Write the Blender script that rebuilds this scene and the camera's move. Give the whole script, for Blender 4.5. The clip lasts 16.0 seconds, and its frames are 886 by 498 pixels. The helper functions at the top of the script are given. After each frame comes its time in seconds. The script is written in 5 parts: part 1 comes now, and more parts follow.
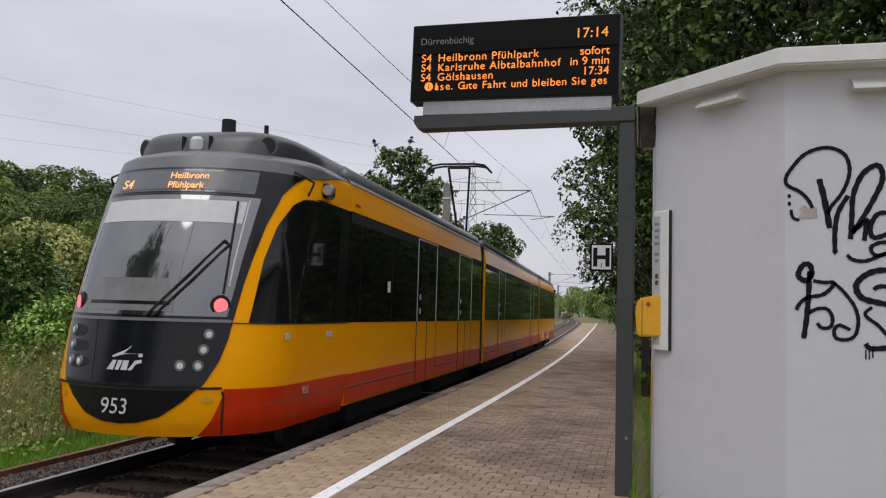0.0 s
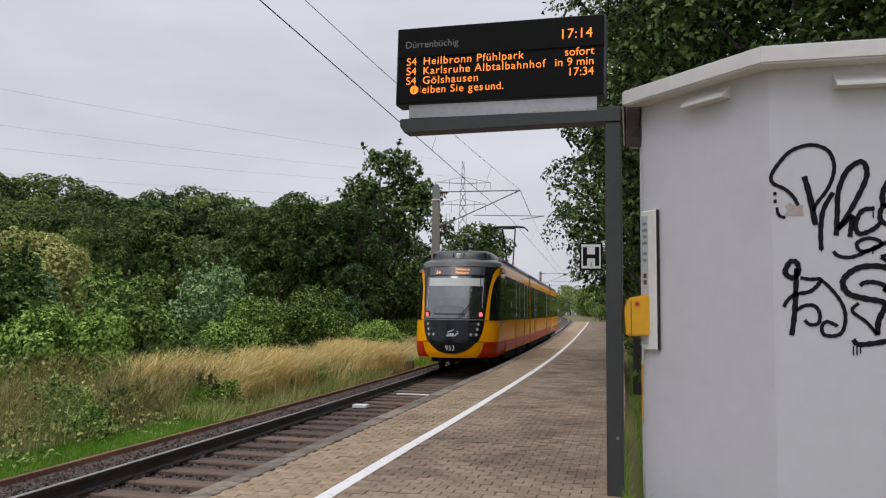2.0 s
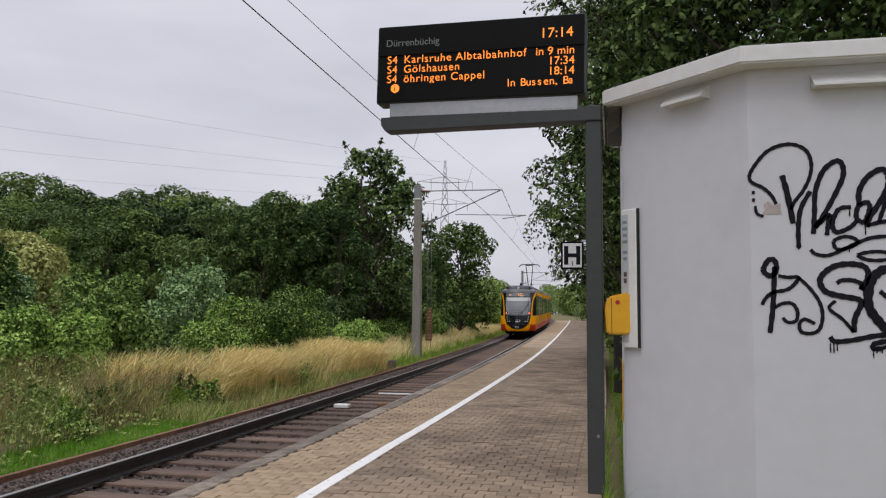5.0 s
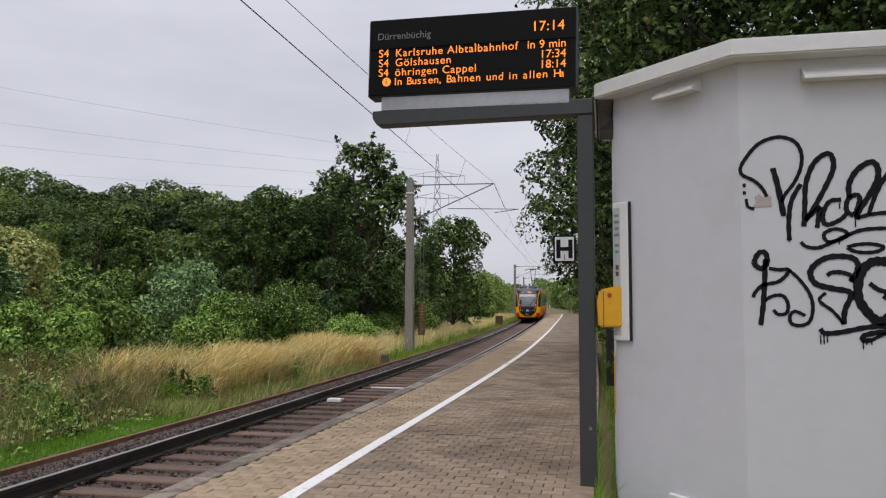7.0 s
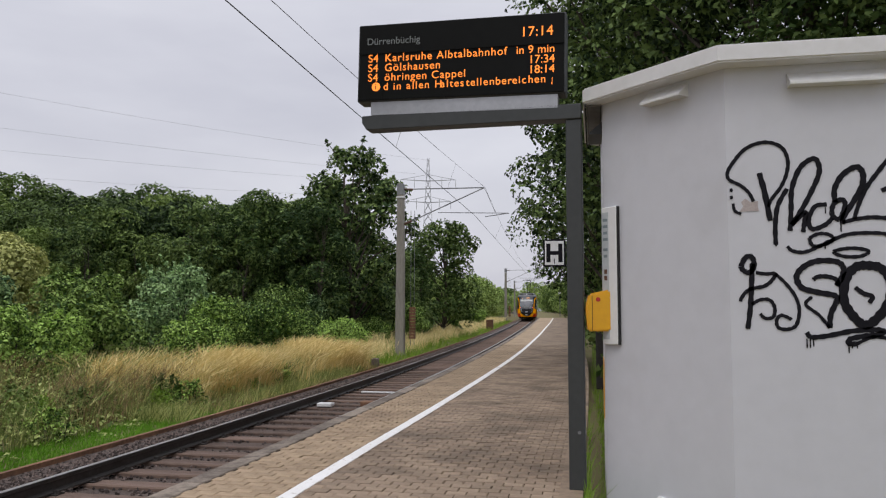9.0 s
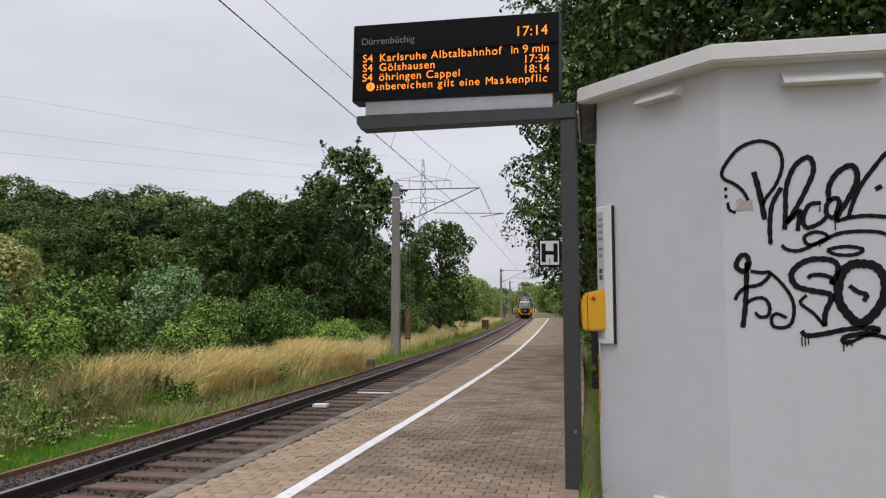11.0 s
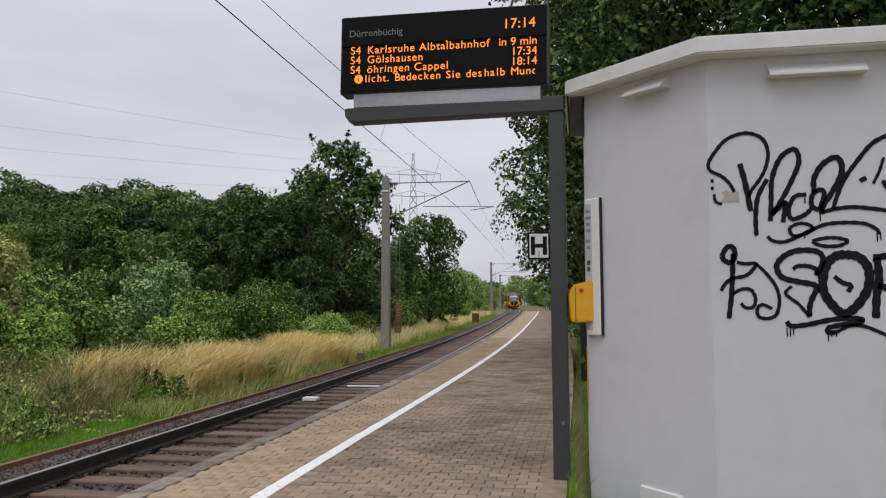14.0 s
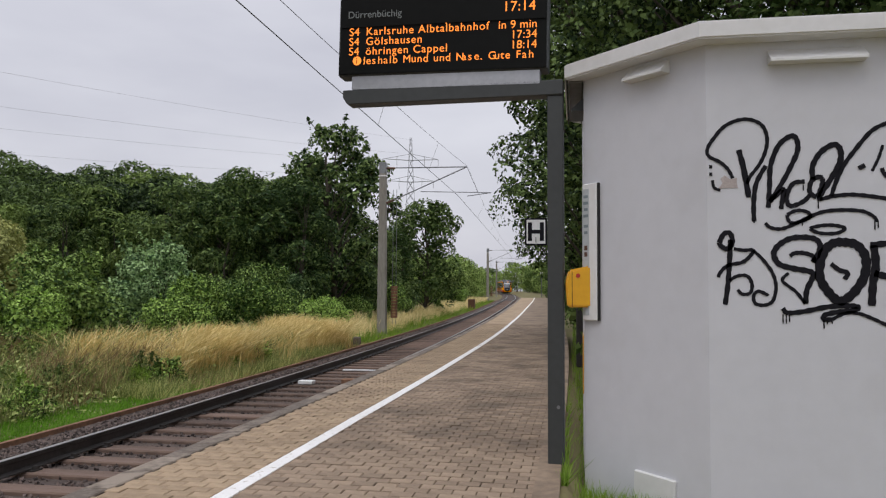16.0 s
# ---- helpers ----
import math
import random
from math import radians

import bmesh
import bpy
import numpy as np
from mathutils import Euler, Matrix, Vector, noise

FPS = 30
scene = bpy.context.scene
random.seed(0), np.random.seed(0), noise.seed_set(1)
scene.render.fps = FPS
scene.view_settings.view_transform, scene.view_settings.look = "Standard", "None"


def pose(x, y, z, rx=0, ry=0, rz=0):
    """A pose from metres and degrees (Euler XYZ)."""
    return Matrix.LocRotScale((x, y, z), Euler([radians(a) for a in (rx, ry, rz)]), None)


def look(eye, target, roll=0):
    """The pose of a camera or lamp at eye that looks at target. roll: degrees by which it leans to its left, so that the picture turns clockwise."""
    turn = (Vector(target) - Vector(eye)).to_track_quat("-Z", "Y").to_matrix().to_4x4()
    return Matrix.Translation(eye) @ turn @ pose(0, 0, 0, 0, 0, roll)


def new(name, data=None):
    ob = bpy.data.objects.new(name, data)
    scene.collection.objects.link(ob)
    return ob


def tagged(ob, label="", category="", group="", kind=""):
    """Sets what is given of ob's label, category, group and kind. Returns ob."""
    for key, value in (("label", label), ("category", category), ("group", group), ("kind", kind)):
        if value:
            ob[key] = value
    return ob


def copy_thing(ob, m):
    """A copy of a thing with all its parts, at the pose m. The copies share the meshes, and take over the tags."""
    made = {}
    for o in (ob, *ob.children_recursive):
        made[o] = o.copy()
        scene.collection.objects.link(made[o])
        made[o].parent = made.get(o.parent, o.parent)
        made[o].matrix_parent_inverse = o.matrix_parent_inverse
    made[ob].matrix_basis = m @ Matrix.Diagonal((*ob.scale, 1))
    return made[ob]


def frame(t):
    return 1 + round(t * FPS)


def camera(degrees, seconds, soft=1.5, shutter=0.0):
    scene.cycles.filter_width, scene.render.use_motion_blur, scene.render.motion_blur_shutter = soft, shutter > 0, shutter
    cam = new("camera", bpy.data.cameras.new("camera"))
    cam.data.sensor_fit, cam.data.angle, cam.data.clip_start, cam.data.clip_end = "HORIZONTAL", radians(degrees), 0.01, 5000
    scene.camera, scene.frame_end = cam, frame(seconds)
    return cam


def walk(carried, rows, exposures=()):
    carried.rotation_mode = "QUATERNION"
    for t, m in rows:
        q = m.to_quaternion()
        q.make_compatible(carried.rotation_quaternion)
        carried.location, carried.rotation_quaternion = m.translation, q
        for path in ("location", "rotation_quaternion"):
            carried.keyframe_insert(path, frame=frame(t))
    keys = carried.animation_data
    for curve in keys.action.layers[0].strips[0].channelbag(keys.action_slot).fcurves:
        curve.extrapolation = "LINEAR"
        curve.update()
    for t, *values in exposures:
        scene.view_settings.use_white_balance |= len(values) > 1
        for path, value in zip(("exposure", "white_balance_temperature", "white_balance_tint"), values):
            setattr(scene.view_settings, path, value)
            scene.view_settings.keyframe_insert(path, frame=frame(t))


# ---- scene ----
# camera and its path
cam = camera(59.1, 16.0, 1.2)
PATH = [
    (0, (-0.054, 0.155, 1.346), (-0.54, 2.088, 1.508), 1.7),
    (0.5, (-0.04, 0.155, 1.359), (-0.519, 2.091, 1.51), 1.3),
    (1, (-0.041, 0.143, 1.361), (-0.518, 2.079, 1.515), 1.2),
    (1.5, (-0.04, 0.146, 1.359), (-0.518, 2.082, 1.52), 0.9),
    (2, (-0.037, 0.167, 1.365), (-0.5, 2.105, 1.53), 0.6),
    (2.5, (-0.036, 0.169, 1.367), (-0.492, 2.108, 1.539), 0.4),
    (3, (-0.029, 0.172, 1.362), (-0.473, 2.115, 1.521), 0.3),
    (3.5, (-0.03, 0.169, 1.359), (-0.463, 2.115, 1.517), 0.2),
    (4, (-0.028, 0.17, 1.36), (-0.454, 2.117, 1.53), 0.3),
    (6.5, (-0.037, 0.188, 1.362), (-0.444, 2.14, 1.512), 0.3),
    (7, (-0.028, 0.178, 1.358), (-0.428, 2.132, 1.507), 0.2),
    (7.5, (-0.018, 0.173, 1.362), (-0.41, 2.128, 1.512), 0.2),
    (8, (-0.012, 0.16, 1.362), (-0.395, 2.116, 1.521), 0.2),
    (8.5, (-0.013, 0.165, 1.362), (-0.397, 2.121, 1.528), 0.1),
    (9, (-0.014, 0.168, 1.362), (-0.391, 2.126, 1.521), 0.1),
    (11.5, (-0.014, 0.176, 1.357), (-0.377, 2.136, 1.517), -0.1),
    (12, (-0.009, 0.178, 1.356), (-0.365, 2.141, 1.51), 0.0),
    (12.5, (-0.006, 0.169, 1.35), (-0.355, 2.132, 1.503), -0.1),
    (13, (-0.002, 0.159, 1.349), (-0.35, 2.122, 1.503), -0.1),
    (13.5, (0.0, 0.16, 1.35), (-0.35, 2.123, 1.502), -0.2),
    (14, (0.002, 0.167, 1.346), (-0.339, 2.133, 1.49), -0.3),
    (14.5, (0.001, 0.174, 1.349), (-0.336, 2.141, 1.489), -0.3),
    (15, (0.001, 0.176, 1.344), (-0.337, 2.144, 1.464), -0.2),
    (15.5, (-0.004, 0.18, 1.335), (-0.339, 2.149, 1.441), 0.1),
    (16, (-0.003, 0.179, 1.329), (-0.336, 2.148, 1.437), 0.3),
]
walk(cam, [(t, look(eye, target, roll)) for t, eye, target, roll in PATH], [(0, 0.1), (10.5, 0.1), (11.4, 0.25), (11.8, 0.18), (12.4, 0.1), (16, 0.1)])

# ---- light: an overcast afternoon ----
world = bpy.data.worlds.new("overcast_sky")
scene.world = world
world.use_nodes = True
wn, wl = world.node_tree.nodes, world.node_tree.links
wn.clear()
w_out = wn.new("ShaderNodeOutputWorld")
w_sky = wn.new("ShaderNodeTexSky")
w_sky.sky_type, w_sky.sun_disc = "NISHITA", False
w_sky.sun_elevation, w_sky.sun_rotation = radians(65), radians(188)
w_sky.dust_density, w_sky.air_density = 3.0, 1.5
w_bg1, w_bg2, w_add = wn.new("ShaderNodeBackground"), wn.new("ShaderNodeBackground"), wn.new("ShaderNodeAddShader")
w_bg1.inputs["Strength"].default_value = 0.01
wl.new(w_sky.outputs[0], w_bg1.inputs["Color"])
w_co = wn.new("ShaderNodeTexCoord")
w_map = wn.new("ShaderNodeMapping")
w_map.inputs["Scale"].default_value = (1.0, 1.0, 3.2)
wl.new(w_co.outputs["Generated"], w_map.inputs["Vector"])
w_noise = wn.new("ShaderNodeTexNoise")
w_noise.inputs["Scale"].default_value, w_noise.inputs["Detail"].default_value = 2.2, 5.0
wl.new(w_map.outputs[0], w_noise.inputs["Vector"])
w_ramp = wn.new("ShaderNodeValToRGB")
w_ramp.color_ramp.elements[0].position, w_ramp.color_ramp.elements[1].position = 0.3, 0.72
w_ramp.color_ramp.elements[0].color, w_ramp.color_ramp.elements[1].color = (0.49, 0.49, 0.56, 1), (0.66, 0.66, 0.72, 1)
wl.new(w_noise.outputs[0], w_ramp.inputs[0])
wl.new(w_ramp.outputs[0], w_bg2.inputs["Color"])
# an overcast sky is brightest overhead
w_sep = wn.new("ShaderNodeSeparateXYZ")
w_zen = wn.new("ShaderNodeMapRange")
w_zen.interpolation_type = "SMOOTHSTEP"
for socket, value in (("From Min", 0.35), ("From Max", 1.0), ("To Min", 1.0), ("To Max", 1.75)):
    w_zen.inputs[socket].default_value = value
wl.new(w_co.outputs["Generated"], w_sep.inputs[0])
wl.new(w_sep.outputs["Z"], w_zen.inputs["Value"])
wl.new(w_zen.outputs["Result"], w_bg2.inputs["Strength"])
wl.new(w_bg1.outputs[0], w_add.inputs[0])
wl.new(w_bg2.outputs[0], w_add.inputs[1])
wl.new(w_add.outputs[0], w_out.inputs["Surface"])

sun_data = bpy.data.lights.new("sun", "SUN")
sun_data.energy, sun_data.angle, sun_data.color = 0.9, radians(35), (1.0, 0.97, 0.92)
sun = new("sun", sun_data)
sun.matrix_world = look((-5, -13, 28), (0, 0, 0))


# ---- materials ----
def material(name, color, color2=None, scale=8.0, rough=0.7, metal=0.0, bump=0.0, bump_scale=40.0, spots=None, per_object=0.0, per_island=0.0, spec=0.5, stretch=(1, 1, 1)):
    """Two-scale procedural surface: broad stains, fine grain, bump and optional variation piece by piece."""
    m = bpy.data.materials.new(name)
    m.use_nodes = True
    n, l = m.node_tree.nodes, m.node_tree.links
    b = n["Principled BSDF"]
    b.inputs["Roughness"].default_value, b.inputs["Metallic"].default_value = rough, metal
    b.inputs["Specular IOR Level"].default_value = spec
    c1 = (*color, 1)
    c2 = (*(color2 or [v * 0.75 for v in color]), 1)
    co = n.new("ShaderNodeTexCoord")
    mp = n.new("ShaderNodeMapping")
    mp.inputs["Scale"].default_value = stretch
    l.new(co.outputs["Object"], mp.inputs["Vector"])
    big, fine = n.new("ShaderNodeTexNoise"), n.new("ShaderNodeTexNoise")
    big.inputs["Scale"].default_value, big.inputs["Detail"].default_value = scale * 0.2, 3
    fine.inputs["Scale"].default_value, fine.inputs["Detail"].default_value = scale * 3, 5
    add = n.new("ShaderNodeMath")
    add.operation = "ADD"
    half = n.new("ShaderNodeMath")
    half.operation, half.inputs[1].default_value = "MULTIPLY", 0.5
    for tex in (big, fine):
        l.new(mp.outputs[0], tex.inputs["Vector"])
    l.new(big.outputs[0], add.inputs[0])
    l.new(fine.outputs[0], add.inputs[1])
    l.new(add.outputs[0], half.inputs[0])
    src = half.outputs[0]
    for amount, node, sock in ((per_object, "ShaderNodeObjectInfo", "Random"), (per_island, "ShaderNodeNewGeometry", "Random Per Island")):
        if amount:
            info = n.new(node)
            mul = n.new("ShaderNodeMath")
            mul.operation, mul.inputs[1].default_value, mul.inputs[2].default_value = "MULTIPLY_ADD", amount, -amount / 2
            l.new(info.outputs[sock], mul.inputs[0])
            plus = n.new("ShaderNodeMath")
            plus.operation = "ADD"
            l.new(src, plus.inputs[0])
            l.new(mul.outputs[0], plus.inputs[1])
            src = plus.outputs[0]
    ramp = n.new("ShaderNodeValToRGB")
    ramp.color_ramp.elements[0].position, ramp.color_ramp.elements[1].position = 0.36, 0.64
    ramp.color_ramp.elements[0].color, ramp.color_ramp.elements[1].color = c2, c1
    l.new(src, ramp.inputs[0])
    out = ramp.outputs[0]
    if spots:
        sp_color, sp_scale, lo, hi = spots
        st = n.new("ShaderNodeTexNoise")
        st.inputs["Scale"].default_value, st.inputs["Detail"].default_value = sp_scale, 6
        l.new(mp.outputs[0], st.inputs["Vector"])
        r2 = n.new("ShaderNodeMapRange")
        r2.inputs["From Min"].default_value, r2.inputs["From Max"].default_value = lo, hi
        l.new(st.outputs[0], r2.inputs["Value"])
        mix = n.new("ShaderNodeMix")
        mix.data_type = "RGBA"
        l.new(r2.outputs[0], mix.inputs["Factor"])
        l.new(out, mix.inputs["A"])
        mix.inputs["B"].default_value = (*sp_color, 1)
        out = mix.outputs["Result"]
    l.new(out, b.inputs["Base Color"])
    if bump:
        bt = n.new("ShaderNodeTexNoise")
        bt.inputs["Scale"].default_value, bt.inputs["Detail"].default_value = bump_scale, 4
        l.new(mp.outputs[0], bt.inputs["Vector"])
        bp = n.new("ShaderNodeBump")
        bp.inputs["Strength"].default_value, bp.inputs["Distance"].default_value = bump, 0.02
        l.new(bt.outputs[0], bp.inputs["Height"])
        l.new(bp.outputs[0], b.inputs["Normal"])
    return m


def leaf_material(name, dark, light, rough=0.55, clear=0.32, mixed=0.8):
    m = material(name, light, dark, scale=1.2, rough=rough, per_island=mixed, per_object=0.45, spec=0.1)
    n, l = m.node_tree.nodes, m.node_tree.links
    b, out = n["Principled BSDF"], n["Material Output"]
    tr = n.new("ShaderNodeBsdfTranslucent")
    mix = n.new("ShaderNodeMixShader")
    mix.inputs[0].default_value = clear
    l.new(b.inputs["Base Color"].links[0].from_socket, tr.inputs["Color"])
    l.new(b.outputs[0], mix.inputs[1])
    l.new(tr.outputs[0], mix.inputs[2])
    l.new(mix.outputs[0], out.inputs["Surface"])
    return m


def glow_material(name, color, strength):
    m = bpy.data.materials.new(name)
    m.use_nodes = True
    b = m.node_tree.nodes["Principled BSDF"]
    b.inputs["Base Color"].default_value = (*[v * 0.3 for v in color], 1)
    b.inputs["Emission Color"].default_value, b.inputs["Emission Strength"].default_value = (*color, 1), strength
    return m


M = dict(
    ground=material("soil_and_grass", (0.19, 0.19, 0.065), (0.15, 0.11, 0.06), scale=3, rough=0.95, bump=0.6, bump_scale=12),
    ballast=material("ballast_bed", (0.12, 0.09, 0.076), (0.05, 0.036, 0.03), scale=10, rough=0.95, bump=1.0, bump_scale=25),
    stone=material("ballast_stone", (0.175, 0.132, 0.115), (0.042, 0.031, 0.027), scale=6, rough=0.9, per_island=0.8),
    slab=material("paving_joint_sand", (0.13, 0.10, 0.07), (0.075, 0.058, 0.042), scale=5, rough=0.95, bump=0.4),
    paver=material("clay_coloured_paver", (0.375, 0.28, 0.195), (0.215, 0.158, 0.110), scale=4, rough=0.85, bump=0.35, bump_scale=60, per_object=0.22, per_island=0.22, spots=((0.11, 0.08, 0.056), 1.3, 0.48, 0.74)),
    paver_edge=material("yellow_brown_paver", (0.435, 0.322, 0.208), (0.285, 0.208, 0.132), scale=4, rough=0.85, bump=0.35, bump_scale=60, per_object=0.2, per_island=0.2, spots=((0.22, 0.155, 0.10), 1.3, 0.52, 0.8)),
    kerb=material("worn_concrete_kerb", (0.30, 0.25, 0.20), (0.14, 0.115, 0.094), scale=9, rough=0.9, bump=0.5, per_object=0.3, spots=((0.10, 0.078, 0.06), 5.0, 0.52, 0.68)),
    line=material("worn_white_paint", (0.88, 0.87, 0.86), (0.80, 0.79, 0.77), scale=12, rough=0.7, bump=0.2, spots=((0.42, 0.37, 0.31), 20.0, 0.60, 0.70)),
    rail=material("dark_rail_steel", (0.075, 0.07, 0.067), (0.04, 0.035, 0.032), scale=8, rough=0.42, metal=0.35),
    railhead=material("polished_rail_head", (0.55, 0.53, 0.52), (0.40, 0.38, 0.37), scale=12, rough=0.32, metal=0.9),
    rust=material("rusty_steel", (0.27, 0.14, 0.075), (0.13, 0.065, 0.038), scale=6, rough=0.85, bump=0.3),
    sleeper=material("weathered_sleeper_timber", (0.19, 0.128, 0.098), (0.085, 0.058, 0.045), scale=5, rough=0.9, bump=0.6, bump_scale=18, stretch=(0.4, 3, 1), per_object=0.3),
    hut=material("white_painted_hut_wall", (0.625, 0.632, 0.675), (0.585, 0.592, 0.63), scale=2.5, rough=0.55, bump=0.02, bump_scale=90, spots=((0.53, 0.53, 0.555), 1.1, 0.56, 0.8)),
    scrap=material("torn_pinkish_paper", (0.52, 0.46, 0.44), (0.36, 0.31, 0.30), scale=30, rough=0.9),
    sheet=material("printed_sheet", (0.52, 0.55, 0.57), (0.44, 0.47, 0.49), scale=12, rough=0.6),
    printgrey=material("faded_print", (0.24, 0.29, 0.31), (0.18, 0.22, 0.24), scale=12, rough=0.7),
    hutroof=material("white_roof_trim", (0.74, 0.74, 0.74), (0.66, 0.66, 0.65), scale=4, rough=0.5),
    # dark grey stands in for shade under the white roof's overhang
    soffit=material("shade_grey_soffit", (0.20, 0.195, 0.19), (0.14, 0.135, 0.13), scale=4, rough=0.8),
    oldwood=material("dark_weathered_timber", (0.035, 0.03, 0.027), (0.018, 0.016, 0.015), scale=6, rough=0.9, bump=0.4),
    black=material("black_spray_paint", (0.008, 0.008, 0.011), (0.014, 0.013, 0.018), scale=10, rough=0.75, spec=0.15),
    darkgap=material("dark_gap", (0.02, 0.02, 0.02), scale=6, rough=0.8),
    anthracite=material("anthracite_powder_coat", (0.047, 0.052, 0.052), (0.037, 0.041, 0.042), scale=6, rough=0.5),
    alu=material("brushed_aluminium", (0.46, 0.465, 0.48), (0.38, 0.385, 0.40), scale=8, rough=0.4, metal=0.8),
    screen=material("matt_black_screen", (0.006, 0.0065, 0.006), (0.004, 0.0045, 0.004), scale=4, rough=0.5, spec=0.12),
    amber=glow_material("amber_led", (1.0, 0.255, 0.03), 1.3),
    amber2=glow_material("amber_led_of_tram", (1.0, 0.42, 0.12), 1.5),
    dimtext=material("grey_print", (0.22, 0.24, 0.24), scale=8, rough=0.5),
    white=material("white_enamel", (0.8, 0.8, 0.8), (0.72, 0.72, 0.71), scale=8, rough=0.45),
    yellow=material("yellow_enamel", (0.80, 0.42, 0.012), (0.72, 0.36, 0.01), scale=6, rough=0.4),
    red=material("red_enamel", (0.5, 0.03, 0.02), scale=8, rough=0.5),
    concrete=material("mast_concrete", (0.33, 0.31, 0.27), (0.22, 0.205, 0.175), scale=4, rough=0.9, bump=0.3, stretch=(2, 2, 0.3)),
    galv=material("galvanised_steel", (0.28, 0.29, 0.30), (0.19, 0.195, 0.2), scale=8, rough=0.55, metal=0.6),
    # steel lightened so that its colour carries the distance haze
    pale=material("haze_paled_steel", (0.42, 0.43, 0.46), (0.34, 0.35, 0.38), scale=2, rough=0.7),
    wire=material("copper_wire", (0.05, 0.05, 0.05), scale=8, rough=0.6),
    porcelain=material("brown_insulator", (0.14, 0.07, 0.045), scale=8, rough=0.3),
    orange=material("yellow_orange_tram_paint", (1.0, 0.42, 0.003), (0.97, 0.39, 0.003), scale=1.5, rough=0.22, spec=0.14),
    tramred=material("red_tram_paint", (0.66, 0.045, 0.008), (0.54, 0.034, 0.006), scale=2, rough=0.3, spec=0.15),
    tramgrey=material("dark_grey_tram_roof", (0.16, 0.164, 0.172), (0.12, 0.124, 0.13), scale=2, rough=0.35),
    mask=material("charcoal_tram_mask", (0.009, 0.010, 0.012), (0.006, 0.007, 0.008), scale=3, rough=0.2, spec=0.36),
    tyre=material("black_rubber", (0.015, 0.015, 0.015), scale=5, rough=0.8),
    silver=material("silver_film", (0.62, 0.63, 0.65), (0.55, 0.55, 0.57), scale=8, rough=0.4),
    bark=material("tree_bark", (0.10, 0.082, 0.062), (0.045, 0.036, 0.028), scale=5, rough=0.95, bump=0.8, bump_scale=20),
    leaf=leaf_material("broad_leaves", (0.052, 0.09, 0.025), (0.18, 0.25, 0.075)),
    leafdark=leaf_material("dark_wood_leaves", (0.022, 0.042, 0.014), (0.125, 0.185, 0.056), clear=0.10, mixed=0.5),
    leafoak=leaf_material("open_crown_leaves", (0.032, 0.062, 0.020), (0.19, 0.27, 0.085), clear=0.2),
    leafshade=leaf_material("shady_tree_leaves", (0.022, 0.042, 0.015), (0.155, 0.225, 0.070), clear=0.14),
    leafbush=leaf_material("bright_bush_leaves", (0.048, 0.10, 0.022), (0.46, 0.66, 0.165), clear=0.18),
    leafolive=leaf_material("olive_blossoming_leaves", (0.15, 0.175, 0.05), (0.52, 0.54, 0.20), clear=0.18, mixed=0.4),
    leafmid=leaf_material("mid_green_leaves", (0.040, 0.074, 0.019), (0.225, 0.31, 0.086), clear=0.12, mixed=0.45),
    leafgreen=leaf_material("full_green_bush_leaves", (0.045, 0.09, 0.024), (0.33, 0.47, 0.13), clear=0.18),
    leafblue=leaf_material("cool_green_leaves", (0.05, 0.105, 0.042), (0.40, 0.57, 0.26), clear=0.18),
    scrubleaf=leaf_material("fresh_scrub_leaves", (0.07, 0.12, 0.028), (0.36, 0.48, 0.14), clear=0.16, mixed=0.5),
    lawn=leaf_material("fresh_short_grass", (0.10, 0.24, 0.02), (0.22, 0.46, 0.05), clear=0.3, mixed=0.4),
    weedleaf=leaf_material("leafy_weed_green", (0.10, 0.15, 0.04), (0.46, 0.52, 0.19), clear=0.2),
    grass=leaf_material("green_grass", (0.13, 0.23, 0.03), (0.28, 0.43, 0.065)),
    straw=leaf_material("dry_grass", (0.64, 0.50, 0.19), (0.98, 0.84, 0.45), clear=0.34),
    seed=leaf_material("brown_seed_heads", (0.24, 0.17, 0.08), (0.52, 0.40, 0.22), clear=0.3),
    weed=leaf_material("mixed_weeds", (0.20, 0.25, 0.075), (0.62, 0.62, 0.25)),
)


M["tint"] = material("tinted_window_glass", (0.006, 0.007, 0.007), (0.009, 0.010, 0.010), scale=1.0, rough=0.05, spec=0.5)
M["orange"].node_tree.nodes["Principled BSDF"].inputs["IOR"].default_value = 1.3
M["tramred"].node_tree.nodes["Principled BSDF"].inputs["IOR"].default_value = 1.3
M["windscreen"] = material("grey_windscreen_glass", (0.030, 0.034, 0.035), (0.018, 0.020, 0.021), scale=1.0, rough=0.035, spec=1.0)
M["windscreen"].node_tree.nodes["Principled BSDF"].inputs["IOR"].default_value = 1.95
M["signglass"] = material("grey_sign_glass", (0.075, 0.08, 0.088), (0.055, 0.06, 0.066), scale=1.0, rough=0.08, spec=0.9)
M["blind2"] = material("grey_display_field", (0.15, 0.155, 0.17), (0.12, 0.125, 0.135), scale=3.0, rough=0.25)
M["skirtline"] = material("dull_red_strip", (0.30, 0.10, 0.06), (0.22, 0.06, 0.04), scale=3.0, rough=0.4)
M["desk"] = material("pale_grey_desk", (0.22, 0.225, 0.22), (0.14, 0.145, 0.145), scale=3.0, rough=0.4)
M["shroud"] = material("grey_shroud_paint", (0.070, 0.072, 0.075), (0.05, 0.052, 0.055), scale=2.0, rough=0.3, spec=0.5)
M["blind"] = material("pale_sun_blind", (0.62, 0.63, 0.63), (0.55, 0.56, 0.56), scale=4, rough=0.5)
M["taillight"] = glow_material("red_tail_light", (1.0, 0.13, 0.15), 1.5)


